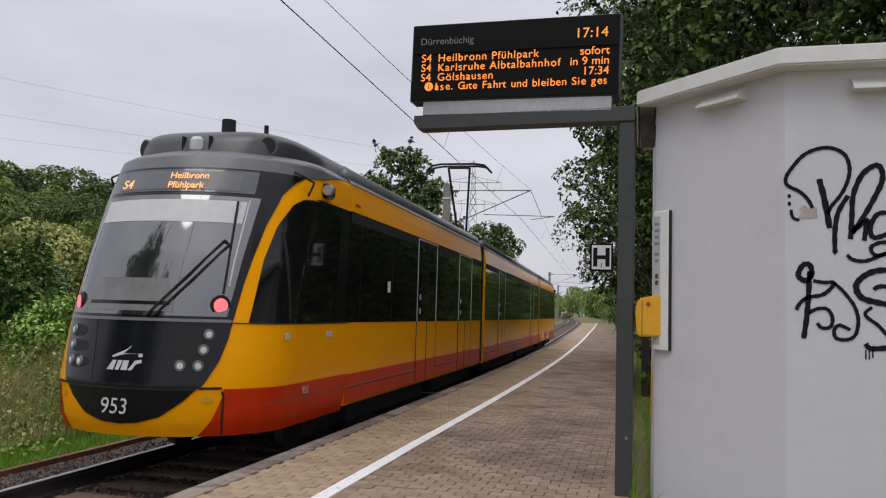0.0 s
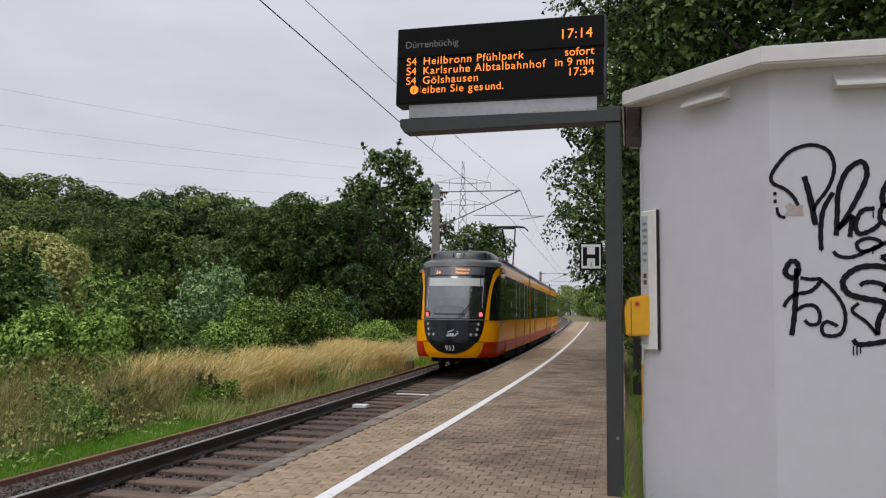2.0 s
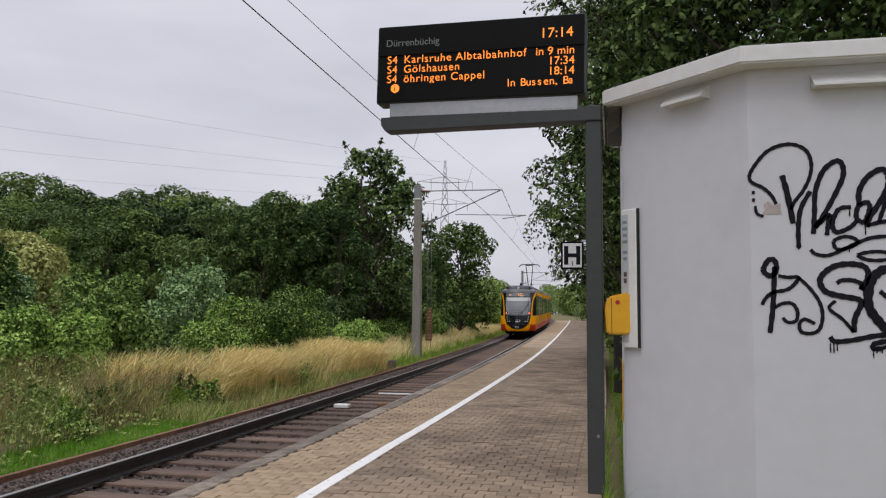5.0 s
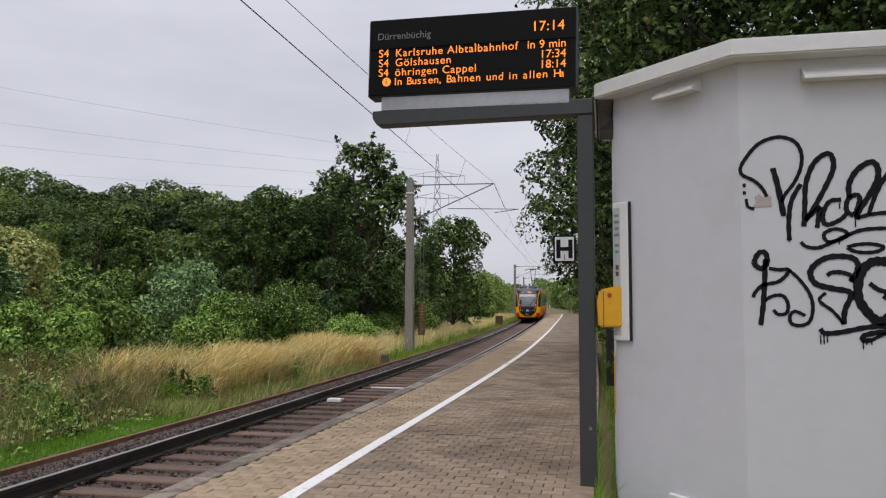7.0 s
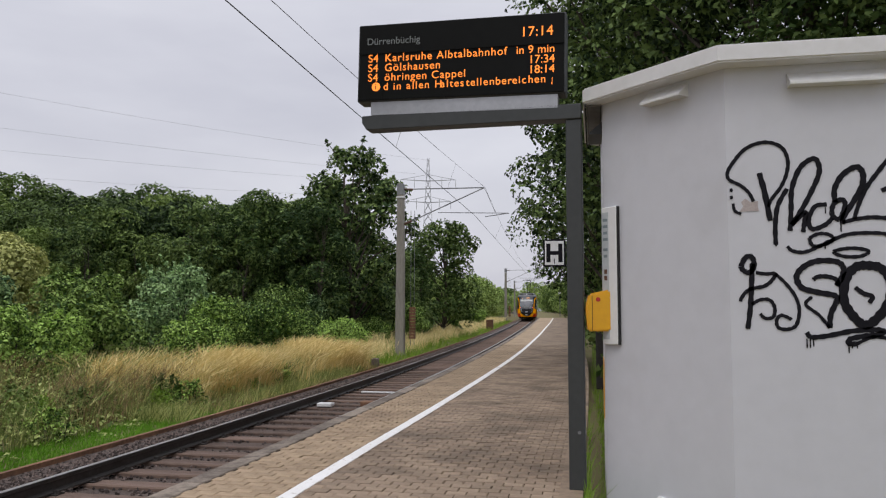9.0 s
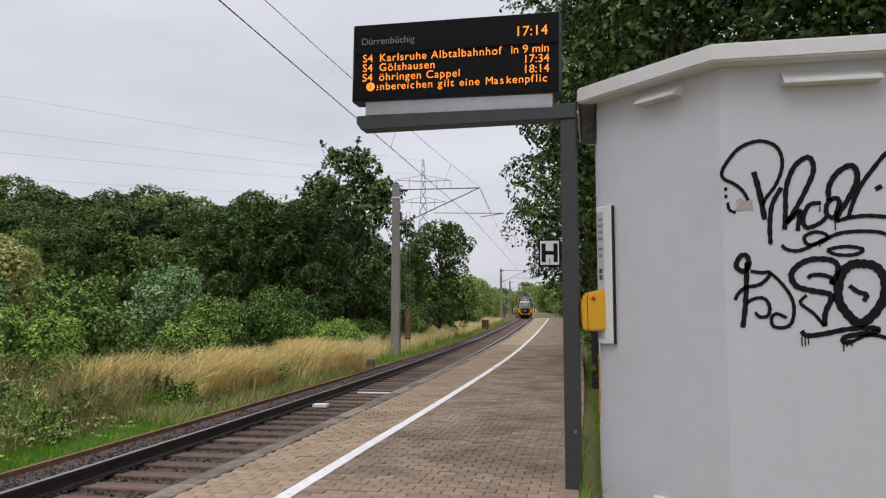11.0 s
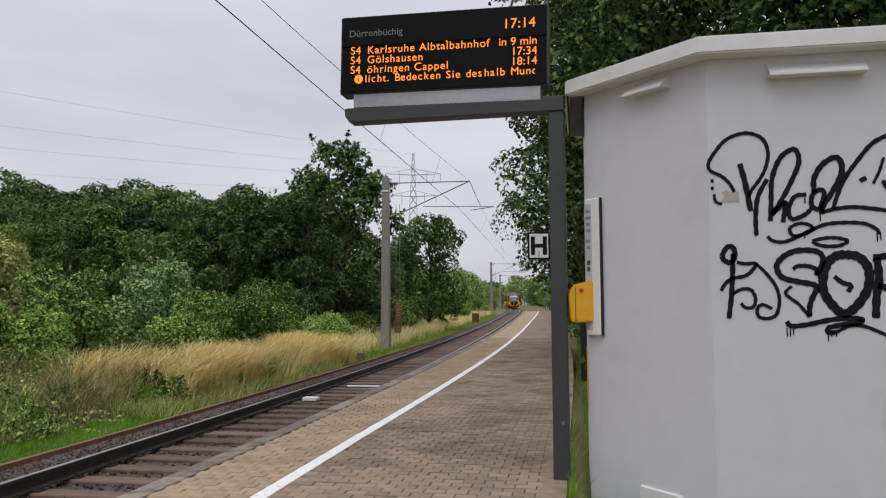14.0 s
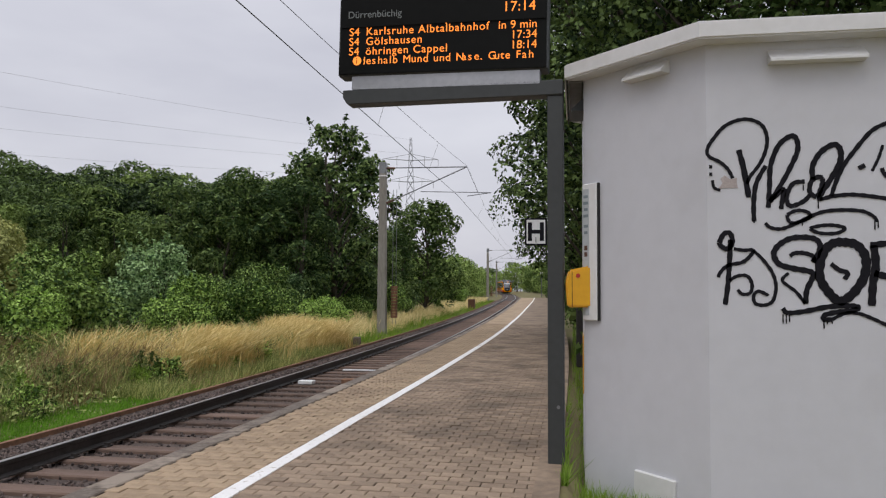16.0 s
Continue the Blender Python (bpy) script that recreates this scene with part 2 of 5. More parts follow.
# ---- mesh helpers ----
def mesh(name, verts, faces, mat, smooth=False):
    me = bpy.data.meshes.new(name)
    me.from_pydata([tuple(v) for v in verts], [], [tuple(f) for f in faces])
    me.update()
    if mat:
        me.materials.append(mat)
    if smooth:
        me.shade_smooth()
    return me


def put(name, me, parent=None, label="", at=None):
    ob = new(name, me)
    if parent:
        ob.parent = parent
    if at is not None:
        ob.matrix_basis = at
    if label:
        ob["label"] = label
    return ob


def part(name, bm, mat, parent=None, label="", smooth=False, at=None):
    me = bpy.data.meshes.new(name)
    bm.to_mesh(me)
    bm.free()
    me.materials.append(mat)
    if smooth:
        me.shade_smooth()
    return put(name, me, parent, label, at)


def empty(name, m, label, category, group="", kind=""):
    ob = new(name)
    ob.empty_display_size = 0.2
    ob.matrix_basis = m
    return tagged(ob, label, category, group, kind)


def box(bm, size, at=(0, 0, 0), rot=None, bevel=0.0):
    r = bmesh.ops.create_cube(bm, size=1.0)
    vs = r["verts"]
    bmesh.ops.scale(bm, vec=size, verts=vs)
    if bevel:
        es = list({e for v in vs for e in v.link_edges})
        out = bmesh.ops.bevel(bm, geom=es, offset=bevel, segments=1, affect="EDGES", clamp_overlap=True)
        vs = list({v for f in out["faces"] for v in f.verts} | {v for v in vs if v.is_valid})
    if rot is not None:
        bmesh.ops.rotate(bm, cent=(0, 0, 0), matrix=rot.to_3x3(), verts=vs)
    bmesh.ops.translate(bm, vec=at, verts=vs)
    return bm


def boxed(size, at=(0, 0, 0), rot=None, bevel=0.0):
    return box(bmesh.new(), size, at, rot, bevel)


def rod(bm, a, b, r1, r2=None, seg=8):
    a, b = Vector(a), Vector(b)
    d = b - a
    res = bmesh.ops.create_cone(bm, cap_ends=True, segments=seg, radius1=r1, radius2=r1 if r2 is None else r2, depth=d.length)
    m = Matrix.Translation((a + b) / 2) @ d.to_track_quat("Z", "Y").to_matrix().to_4x4()
    bmesh.ops.transform(bm, matrix=m, verts=res["verts"])
    return bm


def rods(pairs, r, seg=6):
    bm = bmesh.new()
    for a, b in pairs:
        rod(bm, a, b, r, seg=seg)
    return bm


def prism(outline, z0, z1):
    """A bmesh of an outline in x, y pulled from z0 to z1."""
    bm = bmesh.new()
    lo = [bm.verts.new((x, y, z0)) for x, y in outline]
    hi = [bm.verts.new((x, y, z1)) for x, y in outline]
    bm.faces.new(hi)
    bm.faces.new(lo[::-1])
    n = len(outline)
    for i in range(n):
        bm.faces.new((lo[i], lo[(i + 1) % n], hi[(i + 1) % n], hi[i]))
    bmesh.ops.recalc_face_normals(bm, faces=bm.faces)
    return bm


def text(name, words, size, mat, parent, m, align="LEFT", depth=0.001, stretch=1.0, label=""):
    cu = bpy.data.curves.new(name, "FONT")
    cu.body, cu.size, cu.align_x, cu.extrude = words, size, align, depth
    cu.space_character = stretch
    cu.materials.append(mat)
    ob = new(name, cu)
    ob.parent = parent
    ob.matrix_basis = m
    if label:
        ob["label"] = label
    return ob


# ---- plan of the line: a gentle left-hand curve, rising slightly ----
LINE_Y = (-60, 0, 12, 20, 36, 60, 96, 125, 150, 200, 260, 340, 420)
LINE_X = (-4.8, -4.8, -4.85, -5.0, -5.6, -6.65, -8.35, -10.1, -12.1, -17.0, -26.0, -42.0, -64.0)
LINE_Z = (-0.36, -0.36, -0.36, -0.36, -0.36, -0.26, 0.10, 0.30, 0.45, 0.75, 1.0, 1.2, 1.3)


def smooth_curve(ys, vs):
    """Cubic Hermite through the plan's stations."""
    ys, vs = np.array(ys, float), np.array(vs, float)
    sl = np.gradient(vs, ys)

    def at(y):
        i = int(np.clip(np.searchsorted(ys, y) - 1, 0, len(ys) - 2))
        h = ys[i + 1] - ys[i]
        u = (y - ys[i]) / h
        return float((2 * u**3 - 3 * u**2 + 1) * vs[i] + (u**3 - 2 * u**2 + u) * h * sl[i] + (3 * u**2 - 2 * u**3) * vs[i + 1] + (u**3 - u**2) * h * sl[i + 1])
    return at


line_x, line_z = smooth_curve(LINE_Y, LINE_X), smooth_curve(LINE_Y, LINE_Z)


def heading(y):
    return math.atan2(line_x(y - 0.5) - line_x(y + 0.5), 1.0)


def beside(y, off, up=0.0):
    """A point off metres to the platform's side of the track centre, up metres above the rail's top."""
    a = heading(y)
    return Vector((line_x(y) + off * math.cos(a), y + off * math.sin(a), line_z(y) + up))


def spread(y, off):
    """The platform widens towards its far end: the shift of what lies beyond its kerb."""
    return float(np.interp(y, (8, 30, 60, 104), (0.0, 0.22, 0.45, 0.95))) * min(1.0, max(0.0, (off - 1.8) / 0.6))


def strip(ys, profile, closed=False, shift=None):
    """Vertices and faces of a cross-section (off, up) swept along the line."""
    verts, faces, n = [], [], len(profile)
    for y in ys:
        verts += [beside(y, o + (shift(y, o) if shift else 0.0), u) for o, u in profile]
    for k in range(len(ys) - 1):
        for i in range(n if closed else n - 1):
            j = (i + 1) % n
            faces.append((k * n + i, k * n + j, (k + 1) * n + j, (k + 1) * n + i))
    if closed:
        faces += [tuple(range(n))[::-1], tuple(range((len(ys) - 1) * n, len(ys) * n))]
    return verts, faces


def stations(y0, y1, near=1.0, far=6.0):
    ys, y = [], y0
    while y < y1:
        ys.append(y)
        y += near if y < 60 else far
    return ys + [y1]


def structure(name, verts, faces, mat, label, category, smooth=False):
    return tagged(put(name, mesh(name, verts, faces, mat, smooth)), label, category, kind="structure")


PLAT = 0.36          # platform above the rail's top
EDGE = 1.56          # platform edge from the track's centre
END = 104.0          # the platform's far end


# ---- ground, track and platform ----
def ground_height(x, y):
    """The land beside the line: level ballast, a low bank to the left that climbs towards the wood."""
    d = x - line_x(min(max(y, -60), 420))
    base = line_z(min(max(y, -60), 420))
    if d < 0:
        bank = max(0.0, min(1.0, (-d - 1.9) / 5.0))
        far = max(0.0, -d - 12.0)
        return base - 0.30 + 0.22 * bank + 0.35 * noise.noise((x * 0.13, y * 0.13, 0.0)) * bank + min(far * 0.02, 3.0)
    return base + (-0.55 if d < 4.3 else 0.33 if d < 4.75 else 0.10)


def make_ground():
    xs = np.concatenate([[-2500, -1200, -600, -300, -160, -110, -80], np.arange(-60, -6.2, 1.2), [-6.0, -5.2, -3.4, -2.6, -0.3, -0.2, -0.06, 0.1, 0.6, 2, 4, 8, 14, 24, 40, 80, 200, 600, 1200, 2500]])
    ys = np.concatenate([[-2500, -1000, -300, -100, -60, -30, -10], np.arange(0, 110, 2.0), np.arange(110, 420, 10), [420, 600, 1000, 2500]])
    verts, faces = [], []
    for y in ys:
        shift = line_x(min(max(y, -60), 420)) + 4.8
        for x in xs:
            px = x + shift if abs(x) < 200 else x
            verts.append((px, y, ground_height(px, y)))
    n = len(xs)
    for j in range(len(ys) - 1):
        for i in range(n - 1):
            a = j * n + i
            faces.append((a, a + 1, a + 1 + n, a + n))
    structure("ground", verts, faces, M["ground"], "rough grassy earth of the railway embankment", "ground", smooth=True)


make_ground()

ys_line = stations(-20, 400)
v, f = strip(ys_line, [(-1.9, -0.46), (-1.66, -0.13), (-1.2, -0.15), (-0.9, -0.215), (1.5, -0.215), (1.54, -0.46)])
structure("track_bed", v, f, M["ballast"], "dark brown ballast bed under the single track", "track bed")

# loose stones between and beside the sleepers
rng = np.random.default_rng(4)
OCT = np.array([(1, 0, 0), (0, 1, 0), (-1, 0, 0), (0, -1, 0), (0, 0, 1), (0, 0, -1)], float)
OCF = [(0, 1, 4), (1, 2, 4), (2, 3, 4), (3, 0, 4), (1, 0, 5), (2, 1, 5), (3, 2, 5), (0, 3, 5)]
verts, faces = [], []
for k in range(21000):
    y = 3.5 + 42 * rng.random() ** 1.7
    off = rng.uniform(-1.62, 1.46) if k % 2 else rng.uniform(-1.62, -0.82)
    if abs((y - 3.09) / 0.63 - round((y - 3.09) / 0.63)) < 0.19 and off > -1.2 and rng.random() < 0.93:
        continue
    c = beside(y, off, (-0.14 if off < -1.2 else -0.14 - 0.065 * (off + 1.2) / 0.3 if off < -0.9 else -0.205) + rng.uniform(-0.012, 0.008))
    s = rng.uniform(0.016, 0.034, 3) * (1, 1, 0.8)
    q = np.array(Euler(rng.uniform(0, 6.3, 3)).to_matrix())
    b = len(verts)
    verts += list((OCT * s * rng.uniform(0.75, 1.2, (6, 1))) @ q.T + np.array(c))
    faces += [tuple(i + b for i in t) for t in OCF]
tagged(put("ballast_stones", mesh("ballast_stones", verts, faces, M["stone"])), "loose brown and grey ballast stones between sleepers", "ballast", kind="stuff")

RAIL = [(-0.036, 0.0), (0.036, 0.0), (0.036, -0.03), (0.009, -0.045), (0.009, -0.125), (0.07, -0.142), (0.07, -0.155), (-0.07, -0.155), (-0.07, -0.142), (-0.009, -0.125), (-0.009, -0.045), (-0.036, -0.03)]


def make_rail(off):
    v, f = strip(ys_line, [(off + a, u) for a, u in RAIL], True)
    rail = tagged(put("rail", mesh("rail", v, f, M["rail"])), "dark steel running rail with a polished head", "rail", "rails of the track")
    v, f = strip(ys_line, [(off - 0.03, 0.003), (off + 0.03, 0.003)])
    put("running_surface", mesh("running_surface", v, f, M["railhead"]), rail, "polished bright running surface")
    return rail


rails = [make_rail(-0.75), make_rail(0.75)]
# fastenings along the nearer stretch
plate_bm = boxed((0.26, 0.14, 0.02), (0, 0, -0.165))
for s_ in (-0.1, 0.1):
    box(plate_bm, (0.05, 0.05, 0.04), (s_, 0, -0.14))
plate_me = bpy.data.meshes.new("rail_fastening")
plate_bm.to_mesh(plate_me)
plate_bm.free()
plate_me.materials.append(M["rail"])
for rail, off in zip(rails, (-0.75, 0.75)):
    for k in range(44):
        put("rail_fastening", plate_me, rail, "dark rail fastening", Matrix.Translation(beside(3.09 + 0.63 * k, off)))

sleeper_bm = boxed((2.5, 0.25, 0.16), bevel=0.015)
sleeper_me = bpy.data.meshes.new("sleeper")
sleeper_bm.to_mesh(sleeper_me)
sleeper_bm.free()
sleeper_me.materials.append(M["sleeper"])
for k in range(-36, 170):
    y = 3.09 + 0.63 * k
    p = beside(y, 0, -0.25)
    tagged(put("sleeper", sleeper_me, at=Matrix.Translation(p) @ Matrix.Rotation(heading(y), 4, "Z") @ pose(0, 0, 0, 0, 0, random.uniform(-0.8, 0.8))), "weathered brown timber sleeper across the track bed", "sleeper", "sleepers of the track")

# rusty edging rail along the grass
v, f = strip(stations(-20, 110), [(-1.70, -0.07), (-1.63, -0.07), (-1.63, -0.4), (-1.70, -0.4)], True)
tagged(put("edging_rail", mesh("edging_rail", v, f, M["rust"])), "rusty old rail edging the ballast beside the grass", "edging rail")

# platform body, kerb and white line
ys_p = stations(-20, END)
v, f = strip(ys_p, [(EDGE + 0.2, PLAT - 0.03), (4.62, PLAT - 0.03), (4.62, -0.5), (EDGE + 0.2, -0.5)], True, spread)
platform = structure("platform", v, f, M["slab"], "low platform paved with clay-coloured blocks", "platform")
KERB = [(EDGE, PLAT - 0.008), (EDGE + 0.012, PLAT + 0.008), (EDGE + 0.175, PLAT + 0.008), (EDGE + 0.183, PLAT), (EDGE + 0.183, PLAT - 0.16), (EDGE + 0.02, PLAT - 0.16), (EDGE, PLAT - 0.14)]
v, f = strip(stations(44, END), KERB, True)
kerb = structure("platform_kerb", v, f, M["kerb"], "worn concrete kerb along the platform edge", "kerb")
for k in range(64):
    v, f = strip([-20 + k + 0.006, -20 + k + 0.994], KERB, True)
    put("kerb_stone", mesh("kerb_stone", v, f, M["kerb"]), kerb)
v, f = strip(ys_p, [(EDGE + 0.06, PLAT - 0.16), (EDGE + 0.2, PLAT - 0.16), (EDGE + 0.2, -0.6), (EDGE + 0.06, -0.6)], True)
structure("platform_wall", v, f, M["kerb"], "concrete wall below the platform edge", "wall")


def worn_edge(y, o):
    return spread(y, o) + (0.0055 * noise.noise((y * 19, o * 40, 0)) + 0.004 * noise.noise((y * 5, o * 40, 3)) if o > 2.4 else 0.0)


v, f = strip([3.6 + 0.045 * k for k in range(560)] + stations(29, END), [(2.502, PLAT + 0.005), (2.62, PLAT + 0.005), (2.62, PLAT - 0.01), (2.502, PLAT - 0.01)], True, worn_edge)
structure("safety_line", v, f, M["line"], "worn white safety line painted on the paving", "line marking")
v, f = strip(ys_p, [(4.525, PLAT + 0.006), (4.70, PLAT + 0.006), (4.70, -0.3), (4.525, -0.3)], True, spread)
structure("border_kerb", v, f, M["paver"], "narrow dirty border between paving and grass", "kerb")


# ---- white hut beside the platform ----
def make_hut():
    hut = empty("platform_hut", pose(0, 0, 0), "white painted hut with chamfered corners and black graffiti", "hut")
    x0, y0, x1, y1, c = 0.07, 5.60, 3.3, 8.6, 0.80
    walls = [(x0 + c, y0), (x1 - c, y0), (x1, y0 + c), (x1, y1 - c), (x1 - c, y1), (x0 + c, y1), (x0, y1 - c), (x0, y0 + c)]
    part("hut_wall", prism(walls, -0.35, 3.0), M["hut"], hut)

    def ring(o):
        k = o * 0.4142
        return [(x0 + c - k, y0 - o), (x1 - c + k, y0 - o), (x1 + o, y0 + c - k), (x1 + o, y1 - c + k), (x1 - c + k, y1 + o), (x0 + c - k, y1 + o), (x0 - o, y1 - c + k), (x0 - o, y0 + c - k)]
    bm = prism(ring(0.15), 3.0, 3.12)
    bmesh.ops.bevel(bm, geom=[e for e in bm.edges if abs(e.verts[0].co.z - e.verts[1].co.z) < 0.01], offset=0.012, segments=2, affect="EDGES")
    part("roof", bm, M["hutroof"], hut, "flat white roof with an overhanging fascia")
    # underside of the eave, its shade put into the colour
    part("soffit", boxed((0.11, y1 - y0 - 2 * c + 0.05, 0.012), (x0 - 0.058, (y0 + y1) / 2, 2.992)), M["soffit"], hut, "soffit board with the eave's shade in its grey")
    part("drip_strip", boxed((0.014, y1 - y0 - 2 * c + 0.10, 0.035), (x0 - 0.130, (y0 + y1) / 2, 2.984)), M["darkgap"], hut, "dark drip strip under the roof edge")
    # a dark strip draws the inner shadow where soffit meets wall
    part("drip_strip", boxed((0.010, y1 - y0 - 2 * c + 0.05, 0.020), (x0 - 0.008, (y0 + y1) / 2, 2.976)), M["darkgap"], hut, "dark strip as shadow between soffit and wall")
    # vent hoods below the eaves
    d = Matrix.Rotation(radians(-45), 4, "Z")

    def hood(w, m, mat=M["hutroof"]):
        bm = bmesh.new()
        sec = [(0, 0.0), (-0.10, -0.085), (-0.10, -0.10), (0, -0.10)]
        lo = [bm.verts.new((-w / 2, y, z)) for y, z in sec]
        hi = [bm.verts.new((w / 2, y, z)) for y, z in sec]
        bm.faces.new(lo)
        bm.faces.new(hi[::-1])
        for i in range(4):
            bm.faces.new((lo[i], lo[(i + 1) % 4], hi[(i + 1) % 4], hi[i]))
        bmesh.ops.recalc_face_normals(bm, faces=bm.faces)
        part("vent_hood", bm, mat, hut, "sloping sheet-metal vent hood", at=m)
    hood(0.36, Matrix.Translation((x0 + c * 0.58, y0 + c * 0.42, 2.975)) @ d)
    hood(0.60, pose(1.565, y0, 2.945))
    hood(0.40, Matrix.Translation((x0, y0 + c + 0.35, 2.90)) @ pose(0, 0, 0, 0, 0, -90), M["anthracite"])
    # small cover plate near the foot
    part("cover_plate", boxed((0.36, 0.03, 0.20), bevel=0.008), M["hutroof"], hut, "small white cover plate", at=Matrix.Translation((x0 + c * 0.60 - 0.008, y0 + c * 0.40 - 0.008, -0.05)) @ d @ pose(0, 0, 0, 0, 2, 0))
    # notice board on the chamfer
    m = Matrix.Translation((x0 + 0.06, y0 + c - 0.06, 1.64)) @ d @ pose(0, -0.02, 0)
    board = part("notice_board", boxed((0.15, 0.025, 1.06), bevel=0.006), M["white"], hut, "narrow white notice board", at=m)
    part("notice_sheet", boxed((0.07, 0.002, 0.98), (-0.038, -0.0135, 0.0)), M["sheet"], board, "grey-blue printed sheet")
    bars = [(0.43, 0.045), (0.38, 0.05), (0.33, 0.04), (0.28, 0.05), (0.20, 0.045), (0.15, 0.035)]
    for z, w in bars:
        part("print_line", boxed((w, 0.002, 0.022), (-0.035, -0.0155, z)), M["printgrey"], board, "grey unreadable print")
    for z in (-0.02, 0.03):
        part("red_symbol", boxed((0.03, 0.002, 0.035), (-0.035, -0.0155, z)), M["porcelain"], board, "dull brown symbol")
    # the board's shadow on its right edge, modelled as a dark strip
    part("shadow_gap", boxed((0.012, 0.02, 1.06), (0.081, 0.004, 0)), M["darkgap"], board, "dark strip as the board's edge shadow")
    # graffiti in the wall's plane: x to the right from the chamfer, z up
    def stroke(pts, width, taper=0.6, closed=False):
        pts = [Vector((a, b)) for a, b in pts]
        fine = []
        n = len(pts)
        seq = range(n if closed else n - 1)
        for i in seq:
            p0, p1, p2, p3 = (pts[(i - 1) % n] if closed or i else pts[0]), pts[i], pts[(i + 1) % n], (pts[(i + 2) % n] if closed or i + 2 < n else pts[-1])
            for s in range(7):
                u = s / 7
                fine.append(0.5 * ((2 * p1) + (p2 - p0) * u + (2 * p0 - 5 * p1 + 4 * p2 - p3) * u * u + (3 * p1 - p0 - 3 * p2 + p3) * u**3))
        fine.append(pts[0] if closed else pts[-1])
        verts, faces = [], []
        for i, p in enumerate(fine):
            t = (fine[min(i + 1, len(fine) - 1)] - fine[max(i - 1, 0)]).normalized()
            nrm = Vector((-t.y, t.x))
            u = i / (len(fine) - 1)
            w = width * 0.36 * (1 if closed else taper + (1 - taper) * math.sin(math.pi * min(1, max(0, u)))) * (1 + 0.12 * math.sin(i * 1.7))
            for q in (p + nrm * w, p - nrm * w):
                verts.append((q.x, y0 - 0.004, q.y))
            if i:
                a = 2 * i
                faces.append((a - 2, a - 1, a + 1, a))
        me = mesh("graffiti_stroke", verts, faces, M["black"])
        put("graffiti_stroke", me, hut, "black sprayed graffiti line")

    def g(*flat):
        # tag coordinates in centimetres, from the tag's upper left
        return [(GX + flat[i] / 100 * GS, GZ - flat[i + 1] / 100 * GS) for i in range(0, len(flat), 2)]
    GX, GZ, GS = 0.845, 2.47, 1.0
    stroke(g(19, 38, 16, 32, 11, 27, 4, 23, 3, 18, 7, 11, 14, 3, 23, -1, 31, -1, 38, 3, 41, 11, 40, 20, 36, 29, 30, 37, 28, 42), 0.035, 0.9)
    stroke(g(23, 19, 26, 32, 29, 51), 0.052, 0.9)
    stroke(g(32, 67, 32, 54, 34, 41, 40, 30), 0.043, 0.9)
    stroke(g(41, 58, 42, 45, 43, 30, 48, 17, 55, 11, 59, 12, 60, 20, 55, 32, 48, 45, 42, 54), 0.047, 0.9)
    stroke(g(42, 54, 48, 48, 51, 46, 50, 52, 49, 59), 0.043, 0.9)
    stroke(g(64, 41, 57, 42, 53, 49, 53, 55, 56, 57, 63, 54, 67, 50), 0.043, 0.9)
    stroke(g(71, 51, 67, 48, 68, 41, 73, 38, 75, 41, 73, 48), 0.043, 0.9, closed=True)
    stroke(g(69, 40, 69, 31, 74, 22, 82, 17, 86, 20, 86, 28, 81, 38, 74, 49, 73, 54), 0.052, 0.9)
    stroke(g(120, 2, 114, 4, 105, 9, 95, 21, 88, 31, 83, 42, 80, 51), 0.040, 0.9)
    stroke(g(73, 53, 81, 51, 91, 50, 102, 51, 114, 53, 120, 54), 0.038, 0.9)
    stroke(g(97, 33, 99, 32, 101, 31), 0.043, 0.9)
    stroke(g(105, 35, 109, 27, 112, 18), 0.028, 0.9)
    stroke(g(111, 33, 112, 36, 114, 39), 0.038, 0.9)
    stroke(g(53, 63, 59, 60, 65, 61, 67, 64, 62, 67, 55, 68), 0.033, 0.9, closed=True)
    stroke(g(39, 68, 42, 71, 49, 72, 57, 69, 65, 65, 75, 61, 87, 60, 99, 61, 106, 65, 107, 68), 0.035, 0.9)
    stroke(g(67, 72, 74, 70, 82, 70, 88, 72, 83, 75, 73, 75), 0.033, 0.9, closed=True)
    stroke(g(4, 30, 6, 30), 0.033, 0.9)
    stroke(g(4, 35, 6, 35), 0.033, 0.9)
    stroke(g(6, 39, 7, 44, 11, 46), 0.028, 0.9)
    stroke(g(10, 81, 13, 75, 17, 75, 18, 81, 15, 85, 12, 84), 0.047, 0.9, closed=True)
    stroke(g(17, 79, 16, 95, 15, 108, 13, 122), 0.047, 0.9)
    stroke(g(19, 85, 25, 86, 31, 86, 29, 90, 24, 94, 15, 96, 10, 101, 9, 104), 0.035, 0.9)
    stroke(g(31, 86, 37, 92, 43, 101, 45, 110, 43, 119, 38, 122, 32, 121, 31, 116, 34, 113, 39, 115, 40, 116), 0.033, 0.9)
    stroke(g(16, 106, 21, 103, 27, 103, 30, 108, 29, 114, 24, 115, 21, 112), 0.033, 0.9)
    stroke(g(69, 94, 68, 90, 63, 88, 57, 88, 54, 90), 0.040, 0.9)
    stroke(g(68, 94, 72, 87, 72, 81, 67, 78, 56, 78, 48, 82, 44, 88, 47, 95, 56, 98, 66, 100, 68, 103, 64, 112, 63, 121), 0.052, 0.9)
    stroke(g(63, 121, 57, 113, 49, 106, 53, 101), 0.031, 0.9)
    stroke(g(87, 81, 95, 83, 100, 91, 99, 103, 92, 114, 84, 119, 77, 113, 72, 103, 74, 89, 80, 82), 0.080, 0.9, closed=True)
    stroke(g(79, 95, 84, 99, 89, 101, 87, 105), 0.043, 0.9)
